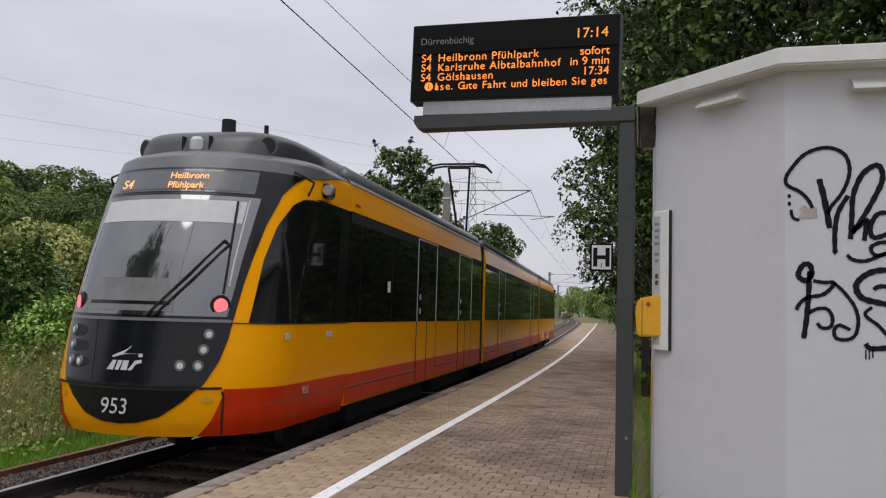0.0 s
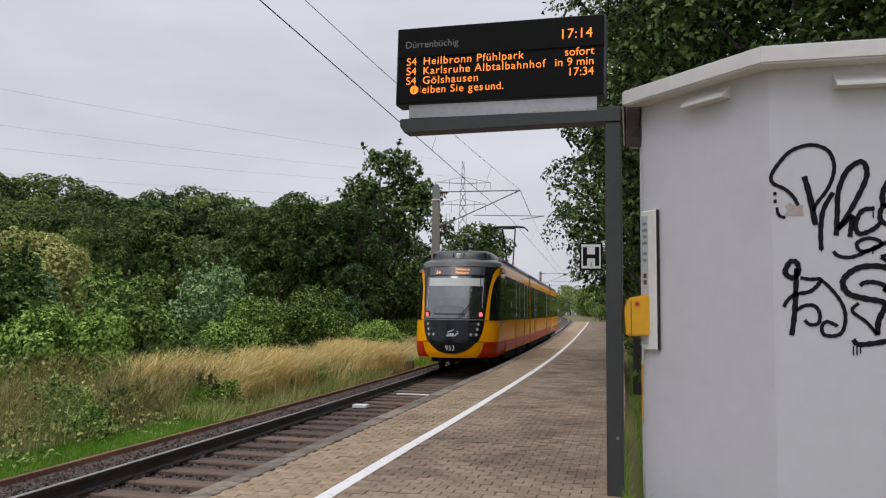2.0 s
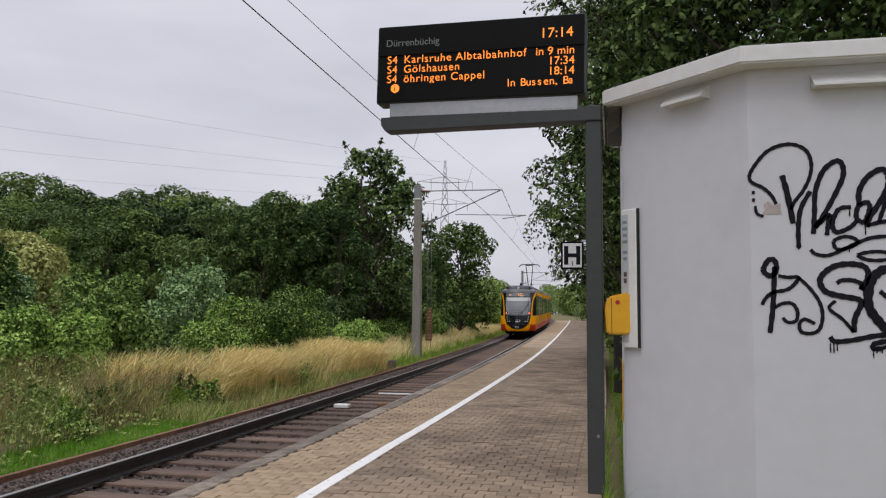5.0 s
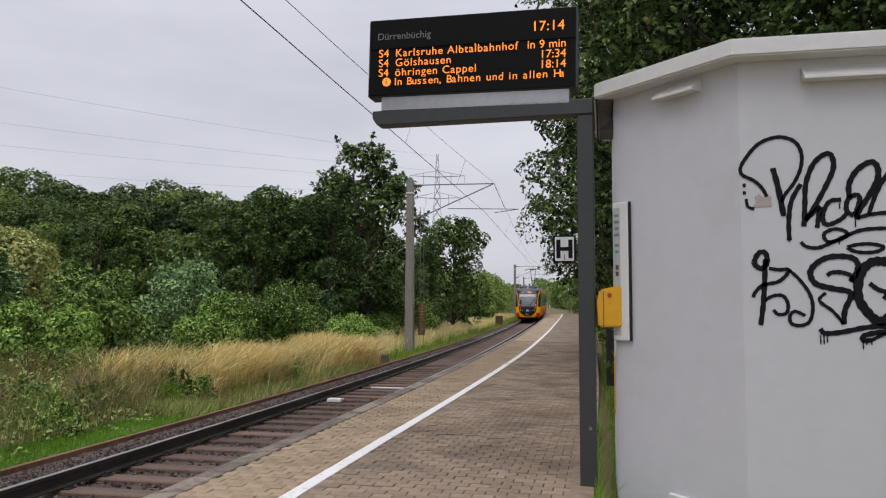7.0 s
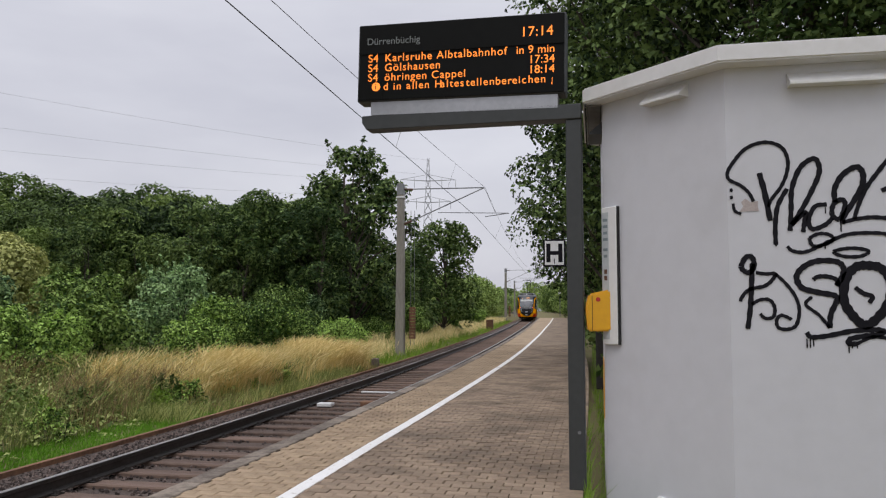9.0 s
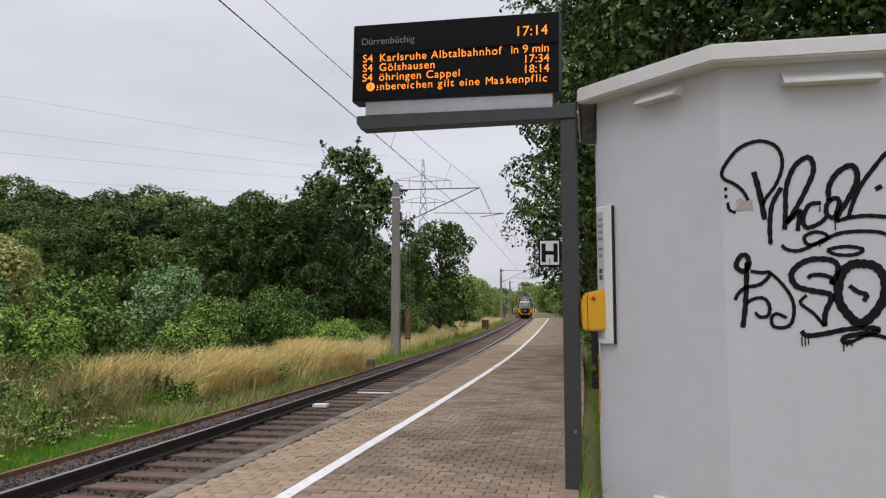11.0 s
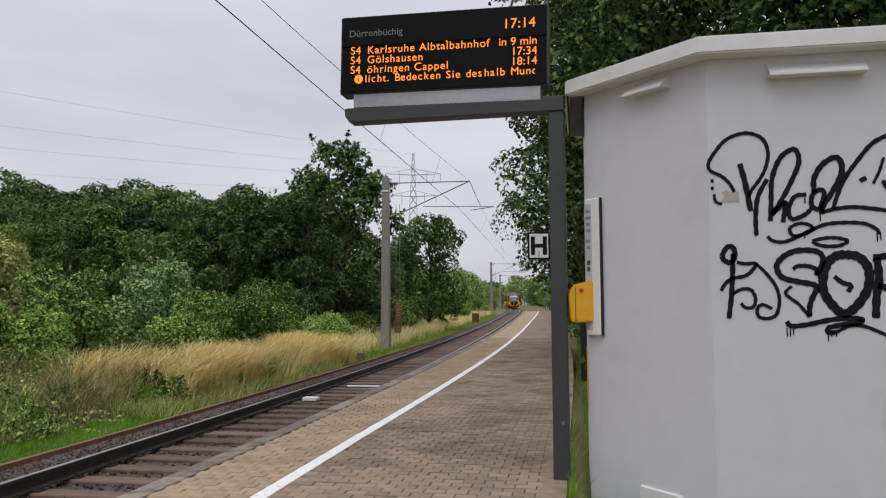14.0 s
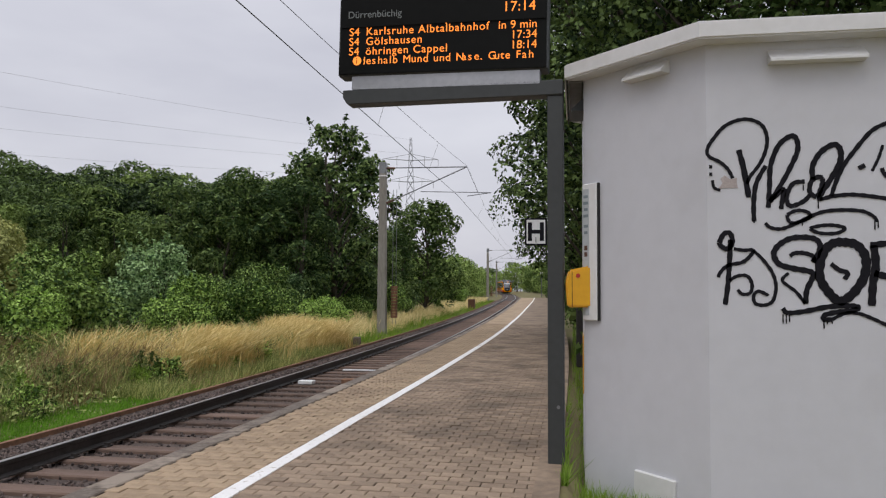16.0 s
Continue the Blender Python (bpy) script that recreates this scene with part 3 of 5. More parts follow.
    stroke(g(105, 83, 106, 96, 104, 108, 103, 122), 0.071, 0.9)
    stroke(g(103, 83, 113, 82, 120, 82), 0.057, 0.9)
    stroke(g(105, 101, 112, 103, 117, 103), 0.061, 0.9)
    stroke(g(49, 124, 52, 127, 62, 126, 76, 123, 89, 122, 95, 123, 92, 125, 84, 126, 75, 128, 74, 131, 79, 131), 0.047, 0.9)
    stroke(g(79, 131, 87, 127, 95, 127, 103, 130, 111, 134, 118, 138), 0.033, 0.9)
    for x, z, h in ((49, 128, 6), (51, 128, 6), (53, 128, 5), (74, 131, 6), (76, 131, 3), (79, 131, 3), (32, 66, 2), (62, 68, 2), (72, 54, 5), (106, 67, 6), (108, 67, 5), (63, 43, 4)):
        stroke(g(x, z, x, z + h), 0.012, 0.9)
    # torn paper patch
    bm = bmesh.new()
    ring_p = [bm.verts.new((GX + 0.16 + r * math.cos(a), y0 - 0.003, GZ - 0.41 + r * math.sin(a) * 0.8)) for a, r in [(i * 0.63, 0.055 + 0.022 * math.sin(i * 2.3)) for i in range(10)]]
    bm.faces.new(ring_p)
    part("paper_scrap", bm, M["scrap"], hut, "torn scrap of paper stuck to the wall")
    return hut


make_hut()


def make_validator():
    v = empty("ticket_validator", pose(-0.075, 6.30, 1.21, 0, 0, 4), "yellow ticket validator fixed to the white hut", "ticket validator")
    bm = bmesh.new()
    sec = [(0.22, 0), (0.20, 0.325), (0.03, 0.29), (0, 0.20), (0.015, 0.0)]
    lo = [bm.verts.new((x, 0, z)) for x, z in sec]
    hi = [bm.verts.new((x, 0.16, z)) for x, z in sec]
    bm.faces.new(lo)
    bm.faces.new(hi[::-1])
    for i in range(5):
        bm.faces.new((lo[i], lo[(i + 1) % 5], hi[(i + 1) % 5], hi[i]))
    bmesh.ops.recalc_face_normals(bm, faces=bm.faces)
    bmesh.ops.bevel(bm, geom=list(bm.edges), offset=0.014, segments=2, affect="EDGES")
    part("case", bm, M["yellow"], v)
    part("button", rod(bmesh.new(), (0.095, -0.006, 0.245), (0.095, 0.01, 0.245), 0.017, seg=16), M["red"], v, "small red button")
    part("seam", boxed((0.004, 0.004, 0.27), (0.05, -0.001, 0.14)), M["darkgap"], v, "dark case seam")
    part("bracket", boxed((0.10, 0.12, 0.20), (0.19, 0.10, 0.12), bevel=0.01), M["galv"], v, "grey wall bracket")
    return v


make_validator()
tagged(part("wall_panel", boxed((0.006, 0.55, 0.5), (0.067, 7.35, 0.70), bevel=0.001), M["yellow"]), "flat yellow strip on the hut's side wall", "panel")


# ---- passenger information display ----
def make_display():
    base = pose(-0.15, 6.39, 0, 0, 0, -2.6)
    post = empty("display_post", base, "anthracite steel post with a cantilever arm over the platform", "post")
    part("upright", boxed((0.125, 0.125, 2.88), (0, 0, 1.44), bevel=0.008), M["anthracite"], post)
    bm = bmesh.new()
    o = [(0.0625, 2.88), (0.0625, 3.0), (-1.76, 3.0), (-1.76, 2.94), (-1.72, 2.88)]
    a = [bm.verts.new((x, -0.075, z)) for x, z in o]
    b = [bm.verts.new((x, 0.075, z)) for x, z in o]
    bm.faces.new(a)
    bm.faces.new(b[::-1])
    for i in range(5):
        bm.faces.new((a[i], a[(i + 1) % 5], b[(i + 1) % 5], b[i]))
    bmesh.ops.recalc_face_normals(bm, faces=bm.faces)
    bmesh.ops.bevel(bm, geom=list(bm.edges), offset=0.006, segments=1, affect="EDGES")
    part("arm", bm, M["anthracite"], post)
    for z in (0.44,):
        part("bolt", rod(bmesh.new(), (0.02, -0.07, z), (0.02, -0.0625, z), 0.014, seg=8), M["galv"], post, "bright bolt head")

    W, H = 1.745, 0.665
    disp = empty("departure_display", base @ pose(-1.80, -0.09, 3.03, 0, 1.0, 0), "black dot-matrix departure display with amber writing", "display")
    part("mounting_plate", boxed((1.56, 0.13, 0.11), (0.90, 0.08, 0.03)), M["alu"], disp, "bright aluminium mounting plate")
    part("housing", boxed((W, 0.17, H), (W / 2, 0.09, 0.085 + H / 2), bevel=0.01), M["anthracite"], disp)
    part("screen", boxed((W - 0.03, 0.006, H - 0.03), (W / 2, 0.002, 0.085 + H / 2)), M["screen"], disp, "matt black screen")

    def at(fx, fy, layer):
        return pose(W * fx, -0.004 - layer, 0.085 + H * (1 - fy), 90, 0, 0)
    # black cover strips in front of the moving rows
    def cover(name, f0, f1, g0, g1, layer):
        part(name, boxed((W * (f1 - f0), 0.002, H * (g1 - g0)), (W * (f0 + f1) / 2, -0.004 - layer, 0.085 + H * (1 - (g0 + g1) / 2))), M["screen"], disp)
    cover("header_strip", 0.008, 0.992, 0.02, 0.388, 0.006)
    cover("ticker_strip", 0.008, 0.992, 0.768, 0.98, 0.006)
    cover("end_strip", 0.940, 0.993, 0.77, 0.98, 0.012)
    cover("end_strip", 0.008, 0.128, 0.76, 0.98, 0.012)
    cs = 0.094
    text("station_name", "Dürrenbüchig", 0.083, M["dimtext"], disp, at(0.045, 0.272, 0.0085), label="grey printed station name")
    text("clock", "17:14", 0.115, M["amber"], disp, at(0.79, 0.285, 0.0085), stretch=1.05, label="amber clock")
    # info symbol
    part("info_symbol", rod(bmesh.new(), (W * 0.098, -0.0175, 0.085 + H * 0.182), (W * 0.098, -0.0185, 0.085 + H * 0.182), 0.037, seg=24), M["amber"], disp, "amber information symbol")
    text("info_letter", "i", 0.075, M["screen"], disp, at(0.0915, 0.852, 0.0155), label="black letter i")
    rows = [("Heilbronn Pfühlpark", "sofort"), ("Karlsruhe Albtalbahnhof", "in 9 min"), ("Gölshausen", "17:34"), ("öhringen Cappel", "18:14")]
    moving = []
    for k, (dest, when) in enumerate(rows):
        y = 0.493 + 0.1235 * k
        trio = [text("line_number", "S4", cs, M["amber"], disp, at(0.052, y, 0.001), stretch=1.05), text("destination", dest, cs * 0.985, M["amber"], disp, at(0.136, y, 0.001), stretch=1.12),
                text("departure_time", when, cs, M["amber"], disp, at(0.950, y, 0.001), "RIGHT", stretch=1.02)]
        for ob in trio:
            ob.data.offset = 0.0
            moving.append((ob, ob.matrix_basis.copy(), H * 0.1235))
    # running message, letter by letter
    message = "In Bussen, Bahnen und in allen Haltestellenbereichen gilt eine Maskenpflicht. Bedecken Sie deshalb Mund und Nase. Gute Fahrt und bleiben Sie gesund."
    pos, letters = 0.0, []
    for ch in message:
        w = 0.026 if ch in "il.,jI" else 0.034 if ch in "tfr " else 0.066 if ch in "mM" else 0.0465
        if ch != " ":
            letters.append((ch, pos))
        pos += w
    return disp, moving, letters, pos, at


display, display_rows, ticker, ticker_length, display_at = make_display()


# ---- stop board ----
def make_stop_board():
    b = empty("stop_board", pose(-0.735, 15.1, -0.08, 0, 0, 4), "white stop board with a black letter H on a pole", "sign")
    part("pole", rod(bmesh.new(), (0.37, 0.04, 0), (0.37, 0.04, 2.85), 0.03, seg=10), M["anthracite"], b)
    part("bracket", boxed((0.40, 0.02, 0.04), (0.19, 0.02, 2.6)), M["anthracite"], b)
    part("board", boxed((0.42, 0.012, 0.52), (0, 0, 2.55), bevel=0.004), M["black"], b, "black-edged board")
    part("face", boxed((0.355, 0.004, 0.455), (0, -0.008, 2.55)), M["white"], b, "white enamel face")
    text("letter", "H", 0.47, M["black"], b, pose(0, -0.0125, 2.39, 90, 0, 0), "CENTER", label="black letter H").data.offset = 0.016
    text("small_figure", "1", 0.14, M["black"], b, pose(0, -0.0135, 2.345, 90, 0, 0), "CENTER", label="small black figure")
    return b


make_stop_board()


# ---- fence along the verge ----
def make_fence():
    fence = empty("fence", pose(0.10, 15.8, -0.02), "dark weathered timber fence in the verge behind the platform", "fence")
    posts = [(0.0, 0.0), (0.14, 2.6), (0.28, 5.2), (0.42, 7.8), (0.56, 10.4)]
    for k, (x, y) in enumerate(posts):
        part("post", boxed((0.17, 0.13, 1.16), (x, y, 0.46), bevel=0.02), M["oldwood"], fence)
        if k:
            px, py = posts[k - 1]
            for z in (0.55, 0.92):
                a, b = Vector((px, py, z)), Vector((x, y, z))
                part("rail", boxed((0.05, (b - a).length - 0.12, 0.11), (a + b) / 2, None, 0.01), M["oldwood"], fence)
    return fence


make_fence()


# ---- overhead line ----
def make_mast(y, off, height, label, group):
    p = beside(y, off, -0.4)
    m = empty("catenary_mast", Matrix.Translation(p) @ Matrix.Rotation(heading(y), 4, "Z"), label, "mast", group)
    bm = bmesh.new()
    box(bm, (0.40, 0.42, height), (0, 0, height / 2), bevel=0.03)
    for vtx in bm.verts:
        s = 1 - 0.28 * vtx.co.z / height
        vtx.co.x *= s
        vtx.co.y *= s
    part("shaft", bm, M["concrete"], m)
    part("cap", boxed((0.31, 0.32, 0.5), (0, 0, height - 0.26), bevel=0.01), M["galv"], m, "grey steel head of the mast")
    part("collar", boxed((0.36, 0.37, 0.06), (0, 0, height - 0.62)), M["white"], m, "pale collar")
    reach = -off
    zt, zc = height - 0.25, height - 1.35
    bm = rods([((0.1, 0, zt), (reach + 0.82, 0, zt)), ((0.1, 0, zt - 1.62), (reach + 0.82, 0, zt))], 0.026)
    part("cantilever", bm, M["galv"], m, "thin tubular cantilever arm")
    part("registration_arm", rods([((1.7, 0, zt - 1.08), (reach + 1.9, 0, zt - 1.16)), ((reach + 1.9, 0, zt - 1.16), (reach + 0.85, 0, zt - 1.30))], 0.018), M["galv"], m)
    part("stay_wire", rods([((reach + 0.82, 0, zt), (reach + 1.3, 0, zt - 1.12))], 0.008), M["wire"], m)
    for a, b in (((0.16, 0, zt), (0.55, 0, zt - 0.02)), ((0.16, 0, zt - 1.59), (0.5, 0, zt - 1.43))):
        part("insulator", rods([(a, b)], 0.05, 8), M["porcelain"], m, "brown ribbed insulator")
    # tension weights behind the shaft
    part("weight_guide", rods([((0.42, 0.25, 0.6), (0.42, 0.25, height - 1.2)), ((0.58, 0.25, 0.6), (0.58, 0.25, height - 1.2))], 0.012), M["galv"], m)
    for k in range(11):
        part("tension_weight", rods([((0.5, 0.25, 0.9 + 0.13 * k), (0.5, 0.25, 1.01 + 0.13 * k))], 0.15, 10), M["rust"], m, "rusty round tension weight")
    return m


make_mast(34.2, -2.95, 7.85, "grey concrete catenary mast with a steel cantilever", "catenary masts")
for y in (108, 160):
    make_mast(y, -2.9, 7.5, "far concrete catenary mast beside the curve", "catenary masts")


def make_wire(name, heights, offs, radius, label):
    """A wire over the line, sagging between the masts."""
    ys = [-38, 34.2, 108, 160, 215]
    pts = []
    for k in range(len(ys) - 1):
        p, q = beside(ys[k], offs[k], heights[0]), beside(ys[k + 1], offs[k + 1], heights[0])
        for i in range(14):
            u = i / 14
            pts.append(p.lerp(q, u) - Vector((0, 0, heights[1] * 4 * u * (1 - u))))
    bm = bmesh.new()
    for a, b in zip(pts, pts[1:]):
        rod(bm, a, b, radius, seg=5)
    return tagged(part(name, bm, M["wire"]), label, "overhead wire", "overhead wires")


make_wire("contact_wire", (5.95, 0.0), (0.36, 0.40, 0.36, 0.40, 0.36), 0.0095, "thin dark contact wire above the track")
make_wire("messenger_wire", (7.22, 0.85), (-0.31, 0.84, 0.36, 0.50, 0.36), 0.0062, "thin sagging messenger wire above the track")
def wire_at(y, up, sag=0.0, mast=0.40, near=0.36):
    """A point of the straight wire between the masts."""
    k = 0 if y < 34.2 else 1
    y0, y1 = ((-38, 34.2), (34.2, 108))[k]
    u = (y - y0) / (y1 - y0)
    return beside(y0, near if k == 0 else mast, up).lerp(beside(y1, mast if k == 0 else 0.36, up), u) - Vector((0, 0, sag * 4 * u * (1 - u)))


for y in (19.5, 27, 46, 58, 70):
    tagged(part("dropper_wire", rods([(wire_at(y, 5.95), wire_at(y, 7.22, 0.85, 0.84, -0.31))], 0.004, 4), M["wire"]), "fine vertical dropper between two wires", "overhead wire", "overhead wires")


def make_pylon():
    p = empty("lattice_pylon", pose(-37, 174, 2, 0, 0, 12), "distant grey lattice power pylon above the trees", "pylon")
    H = 34.5
    def half(z):
        return 1.9 * (1 - z / H) ** 1.1 + 0.2
    pairs = []
    zs = np.linspace(0, H, 15)
    corners = [(-1, -1), (1, -1), (1, 1), (-1, 1)]
    for a, b in zip(zs, zs[1:]):
        for k in range(4):
            c, d = corners[k], corners[(k + 1) % 4]
            pairs.append(((c[0] * half(a), c[1] * half(a), a), (c[0] * half(b), c[1] * half(b), b)))
            pairs.append(((c[0] * half(a), c[1] * half(a), a), (d[0] * half(b), d[1] * half(b), b)))
            pairs.append(((d[0] * half(a), d[1] * half(a), a), (c[0] * half(b), c[1] * half(b), b)))
    # tower and crossarms use the steel with haze in its colour
    part("tower", rods(pairs, 0.05, 4), M["pale"], p)
    for z, r in ((29.2, 6.3), (24.2, 5.2)):
        pr = []
        for s in (-1, 1):
            pr += [((0, -0.4, z), (s * r, 0, z + 0.3)), ((0, 0.4, z), (s * r, 0, z + 0.3)), ((0, 0, z + 1.5), (s * r, 0, z + 0.3)), ((s * r / 2, 0, z + 0.9), (s * r / 2, 0, z))]
            pr += [((s * r, 0, z + 0.3), (s * r, 0, z - 1.4)), ((s * r / 2, 0, z), (s * r / 2, 0, z - 1.7))]
        part("crossarm", rods(pr, 0.055, 4), M["pale"], p)
    return p


make_pylon()
# power lines that cross the sky from the pylon
for zp, zl, off in ((33.0, 34.5, -3), (31.0, 31.0, -6), (27.5, 26.5, -5), (36.0, 40.0, 0)):
    a, b = Vector((-37 + off, 174, zp)), Vector((-98 + off, 113, zl))
    b = b + (b - a) * 0.9
    pts = [a.lerp(b, u / 24) - Vector((0, 0, 2.0 * 4 * (u / 24) * (1 - u / 24))) for u in range(25)]
    bm = bmesh.new()
    for p, q in zip(pts, pts[1:]):
        rod(bm, p, q, 0.02, seg=4)
    tagged(part("power_line", bm, M["pale"]), "faint high-voltage line across the cloudy sky", "power line", "power lines")

# small things beside and in the track
p = beside(15.1, -0.35, -0.12)
tagged(part("track_marker", boxed((0.30, 0.20, 0.07), p, bevel=0.01), M["white"]), "small white box between the rails", "track box")
p = beside(15.4, 0.45, -0.12)
tagged(part("track_magnet", boxed((0.30, 0.22, 0.10), p, bevel=0.015), M["rust"]), "rusty brown box between the rails", "track box")
p = beside(17.9, 0.25, -0.155)
tagged(part("white_bar", boxed((1.3, 0.09, 0.03), p, bevel=0.005), M["white"]), "white bar lying across the sleepers", "bar")
p = beside(27.0, -2.35, -0.1)
tagged(part("marker_block", boxed((0.26, 0.2, 0.36), p, bevel=0.03), M["kerb"]), "small brown concrete post in the grass", "marker post")
p = beside(75, -2.5, 0.2)
tagged(part("cable_box", boxed((0.65, 0.4, 1.0), p, bevel=0.02), M["porcelain"]), "brown equipment box beside the track", "box")
p = Vector((-4.7, 112, 0.45))
lamp = empty("platform_lamp", Matrix.Translation(p), "slender far platform lamp with a white head", "lamp")
part("pole", rod(bmesh.new(), (0, 0, 0), (0, 0, 3.4), 0.05), M["galv"], lamp)
part("head", boxed((0.35, 0.35, 0.3), (0, 0, 3.5), bevel=0.03), M["white"], lamp)


# ---- plants ----
def quads_mesh(name, pts, mat):
    """pts: n x 3 or 4 x 3 corners, one small face each."""
    n, c = len(pts), pts.shape[1]
    me = bpy.data.meshes.new(name)
    me.vertices.add(n * c)
    me.vertices.foreach_set("co", np.asarray(pts, np.float32).ravel())
    me.loops.add(n * c)
    me.loops.foreach_set("vertex_index", np.arange(n * c, dtype=np.int32))
    me.polygons.add(n)
    me.polygons.foreach_set("loop_start", np.arange(0, n * c, c, dtype=np.int32))
    me.update(calc_edges=True)
    me.materials.append(mat)
    return me


def leaves(rng, centres, out, size, loose=0.55):
    """Pointed leaves at the centres, facing roughly outwards and upwards, each a little folded."""
    n = len(centres)
    nrm = out + rng.normal(0, loose, (n, 3)) + (0, 0, 0.35)
    nrm /= np.linalg.norm(nrm, axis=1)[:, None] + 1e-9
    a = np.cross(nrm, rng.normal(0, 1, (n, 3)))
    a /= np.linalg.norm(a, axis=1)[:, None] + 1e-9
    b = np.cross(nrm, a)
    s = size * rng.uniform(0.6, 1.3, (n, 1))
    w = s * rng.uniform(0.30, 0.42, (n, 1))
    c = centres
    droop = nrm * s * 0.15
    return np.stack([c - a * s * 0.55, c - b * w + droop, c + a * s * 0.6 - droop, c + b * w + droop], axis=1)


def crown(rng, clumps, per, size, loose=0.55):
    """Leaves over clumps (x, y, z, r): dense shells with ragged edges."""
    cs, outs = [], []
    for x, y, z, r in clumps:
        n = int(per * r * r)
        d = rng.normal(0, 1, (n, 3)) + (0, 0, 0.45)
        d /= np.linalg.norm(d, axis=1)[:, None]
        # each clump is a cluster of sprays with hollows between them
        k = 9
        heads = rng.normal(0, 1, (k, 3)) + (0, 0, 0.4)
        heads /= np.linalg.norm(heads, axis=1)[:, None]
        near = (d @ heads.T).max(axis=1)[:, None]
        rad = r * (0.50 + 0.62 * np.clip((near - 0.55) / 0.4, 0, 1)) * rng.uniform(0.82, 1.06, (n, 1)) + rng.normal(0, 0.02, (n, 1))
        cs.append(np.array((x, y, z)) + d * rad * (1, 1, 0.85))
        outs.append(d)
    return leaves(rng, np.concatenate(cs), np.concatenate(outs), size, loose)


def make_tree(name, seed, height, width, base, nclump, per, size, mat, label, trunk_r=0.16, airy=1.0, stems=1, shoots=0, far=False):
    rng = np.random.default_rng(seed)
    t = empty(name, pose(0, 0, 0), label, "bush" if "bush" in name else "tree")
    bm = bmesh.new()
    clumps = []
    for s in range(stems):
        a = rng.uniform(0, 6.28)
        foot = Vector((math.cos(a), math.sin(a), 0)) * (0.25 * s)
        top = Vector((rng.normal(0, width * 0.1), rng.normal(0, width * 0.1), height * 0.86)) + foot * 2
        stem = bmesh.new() if s else bm
        mid = foot.lerp(top, 0.5) + Vector((rng.normal(0, 0.04 * height), rng.normal(0, 0.04 * height), 0))
        rod(stem, foot - Vector((0, 0, 0.3)), mid, trunk_r, trunk_r * 0.7, 8)
        rod(stem, mid, top, trunk_r * 0.7, trunk_r * 0.15, 6)
        if not s:
            axis = (foot, mid, top)
        if s:
            part("stem", stem, M["bark"], t)
    for k in range(nclump):
        u = (k + 0.5) / nclump
        z = base + (height - base) * (0.08 + 0.86 * u)
        spread = width * 0.5 * math.sin(math.pi * (0.16 + 0.78 * u)) ** 0.7
        a = k * 2.4 + rng.uniform(-0.5, 0.5)
        rr = spread * rng.uniform(0.35, 1.0)
        r = width * rng.uniform(0.13, 0.22) * airy
        c = Vector((math.cos(a) * rr, math.sin(a) * rr, z + rng.normal(0, 0.04 * height)))
        clumps.append((c.x, c.y, min(c.z, height - r * 0.7), r))
        up = min(1.0, max(0.0, (max(base * 0.6, z - 0.25 * height)) / (height * 0.86)))
        root = axis[0].lerp(axis[1], up * 2) if up < 0.5 else axis[1].lerp(axis[2], up * 2 - 1)
        rod(bm, root, Vector(clumps[-1][:3]), trunk_r * 0.32, trunk_r * 0.08, 5)
    # young shoots that break the outline
    extra = []
    for k in range(shoots):
        x, y, z, r = clumps[int(rng.integers(len(clumps) // 2, len(clumps)))]
        foot = Vector((x, y, z))
        tip = foot + Vector((rng.normal(0, 0.09), rng.normal(0, 0.09), rng.uniform(0.10, 0.20) if height < 5 else rng.uniform(0.02, 0.07))) * height + Vector((0, 0, r * 0.6))
        rod(bm, foot, tip, trunk_r * 0.2, trunk_r * 0.06, 4)
        n = 26
        u = rng.uniform(0.1, 1.0, (n, 1))
        extra.append(np.array(foot) * (1 - u) + np.array(tip) * u + rng.normal(0, 0.022 * height, (n, 3)) * (1.2 - u))
    part("trunk", bm, M["bark"], t)
    quads = crown(rng, clumps, per, size, 0.38 if far else 0.5)
    if extra:
        pts = np.concatenate(extra)
        quads = np.concatenate([quads, leaves(rng, pts, np.tile((0.0, -0.3, 0.6), (len(pts), 1)), size * 1.15)])
    put("crown", quads_mesh("crown", quads[:, :3] if far else quads, mat), t)
    return t


def place(proto, spots):
    """Moves the first tree to the first spot and copies it to the rest: (x, y, turn, scale)."""
    done = []
    for k, (x, y, turn, s) in enumerate(spots):
        m = Matrix.Translation((x, y, ground_height(x, y) - 0.05)) @ Matrix.Rotation(turn, 4, "Z")
        if k:
            ob = copy_thing(proto, m)
        else:
            ob = proto
            ob.matrix_basis = m
        ob.scale = (s, s, s)
        done.append(ob)
    return done


def polar(bearing, d):
    return -d * math.sin(radians(bearing)), d * math.cos(radians(bearing))


rng = np.random.default_rng(11)


def belt(b0, b1, n, d0, d1, s0, s1):
    out = []
    for k in range(n):
        b = b0 + (b1 - b0) * (k + rng.uniform(0.2, 0.8)) / n
        out.append((*polar(b, rng.uniform(d0, d1)), rng.uniform(0, 6.28), rng.uniform(s0, s1)))
    return out


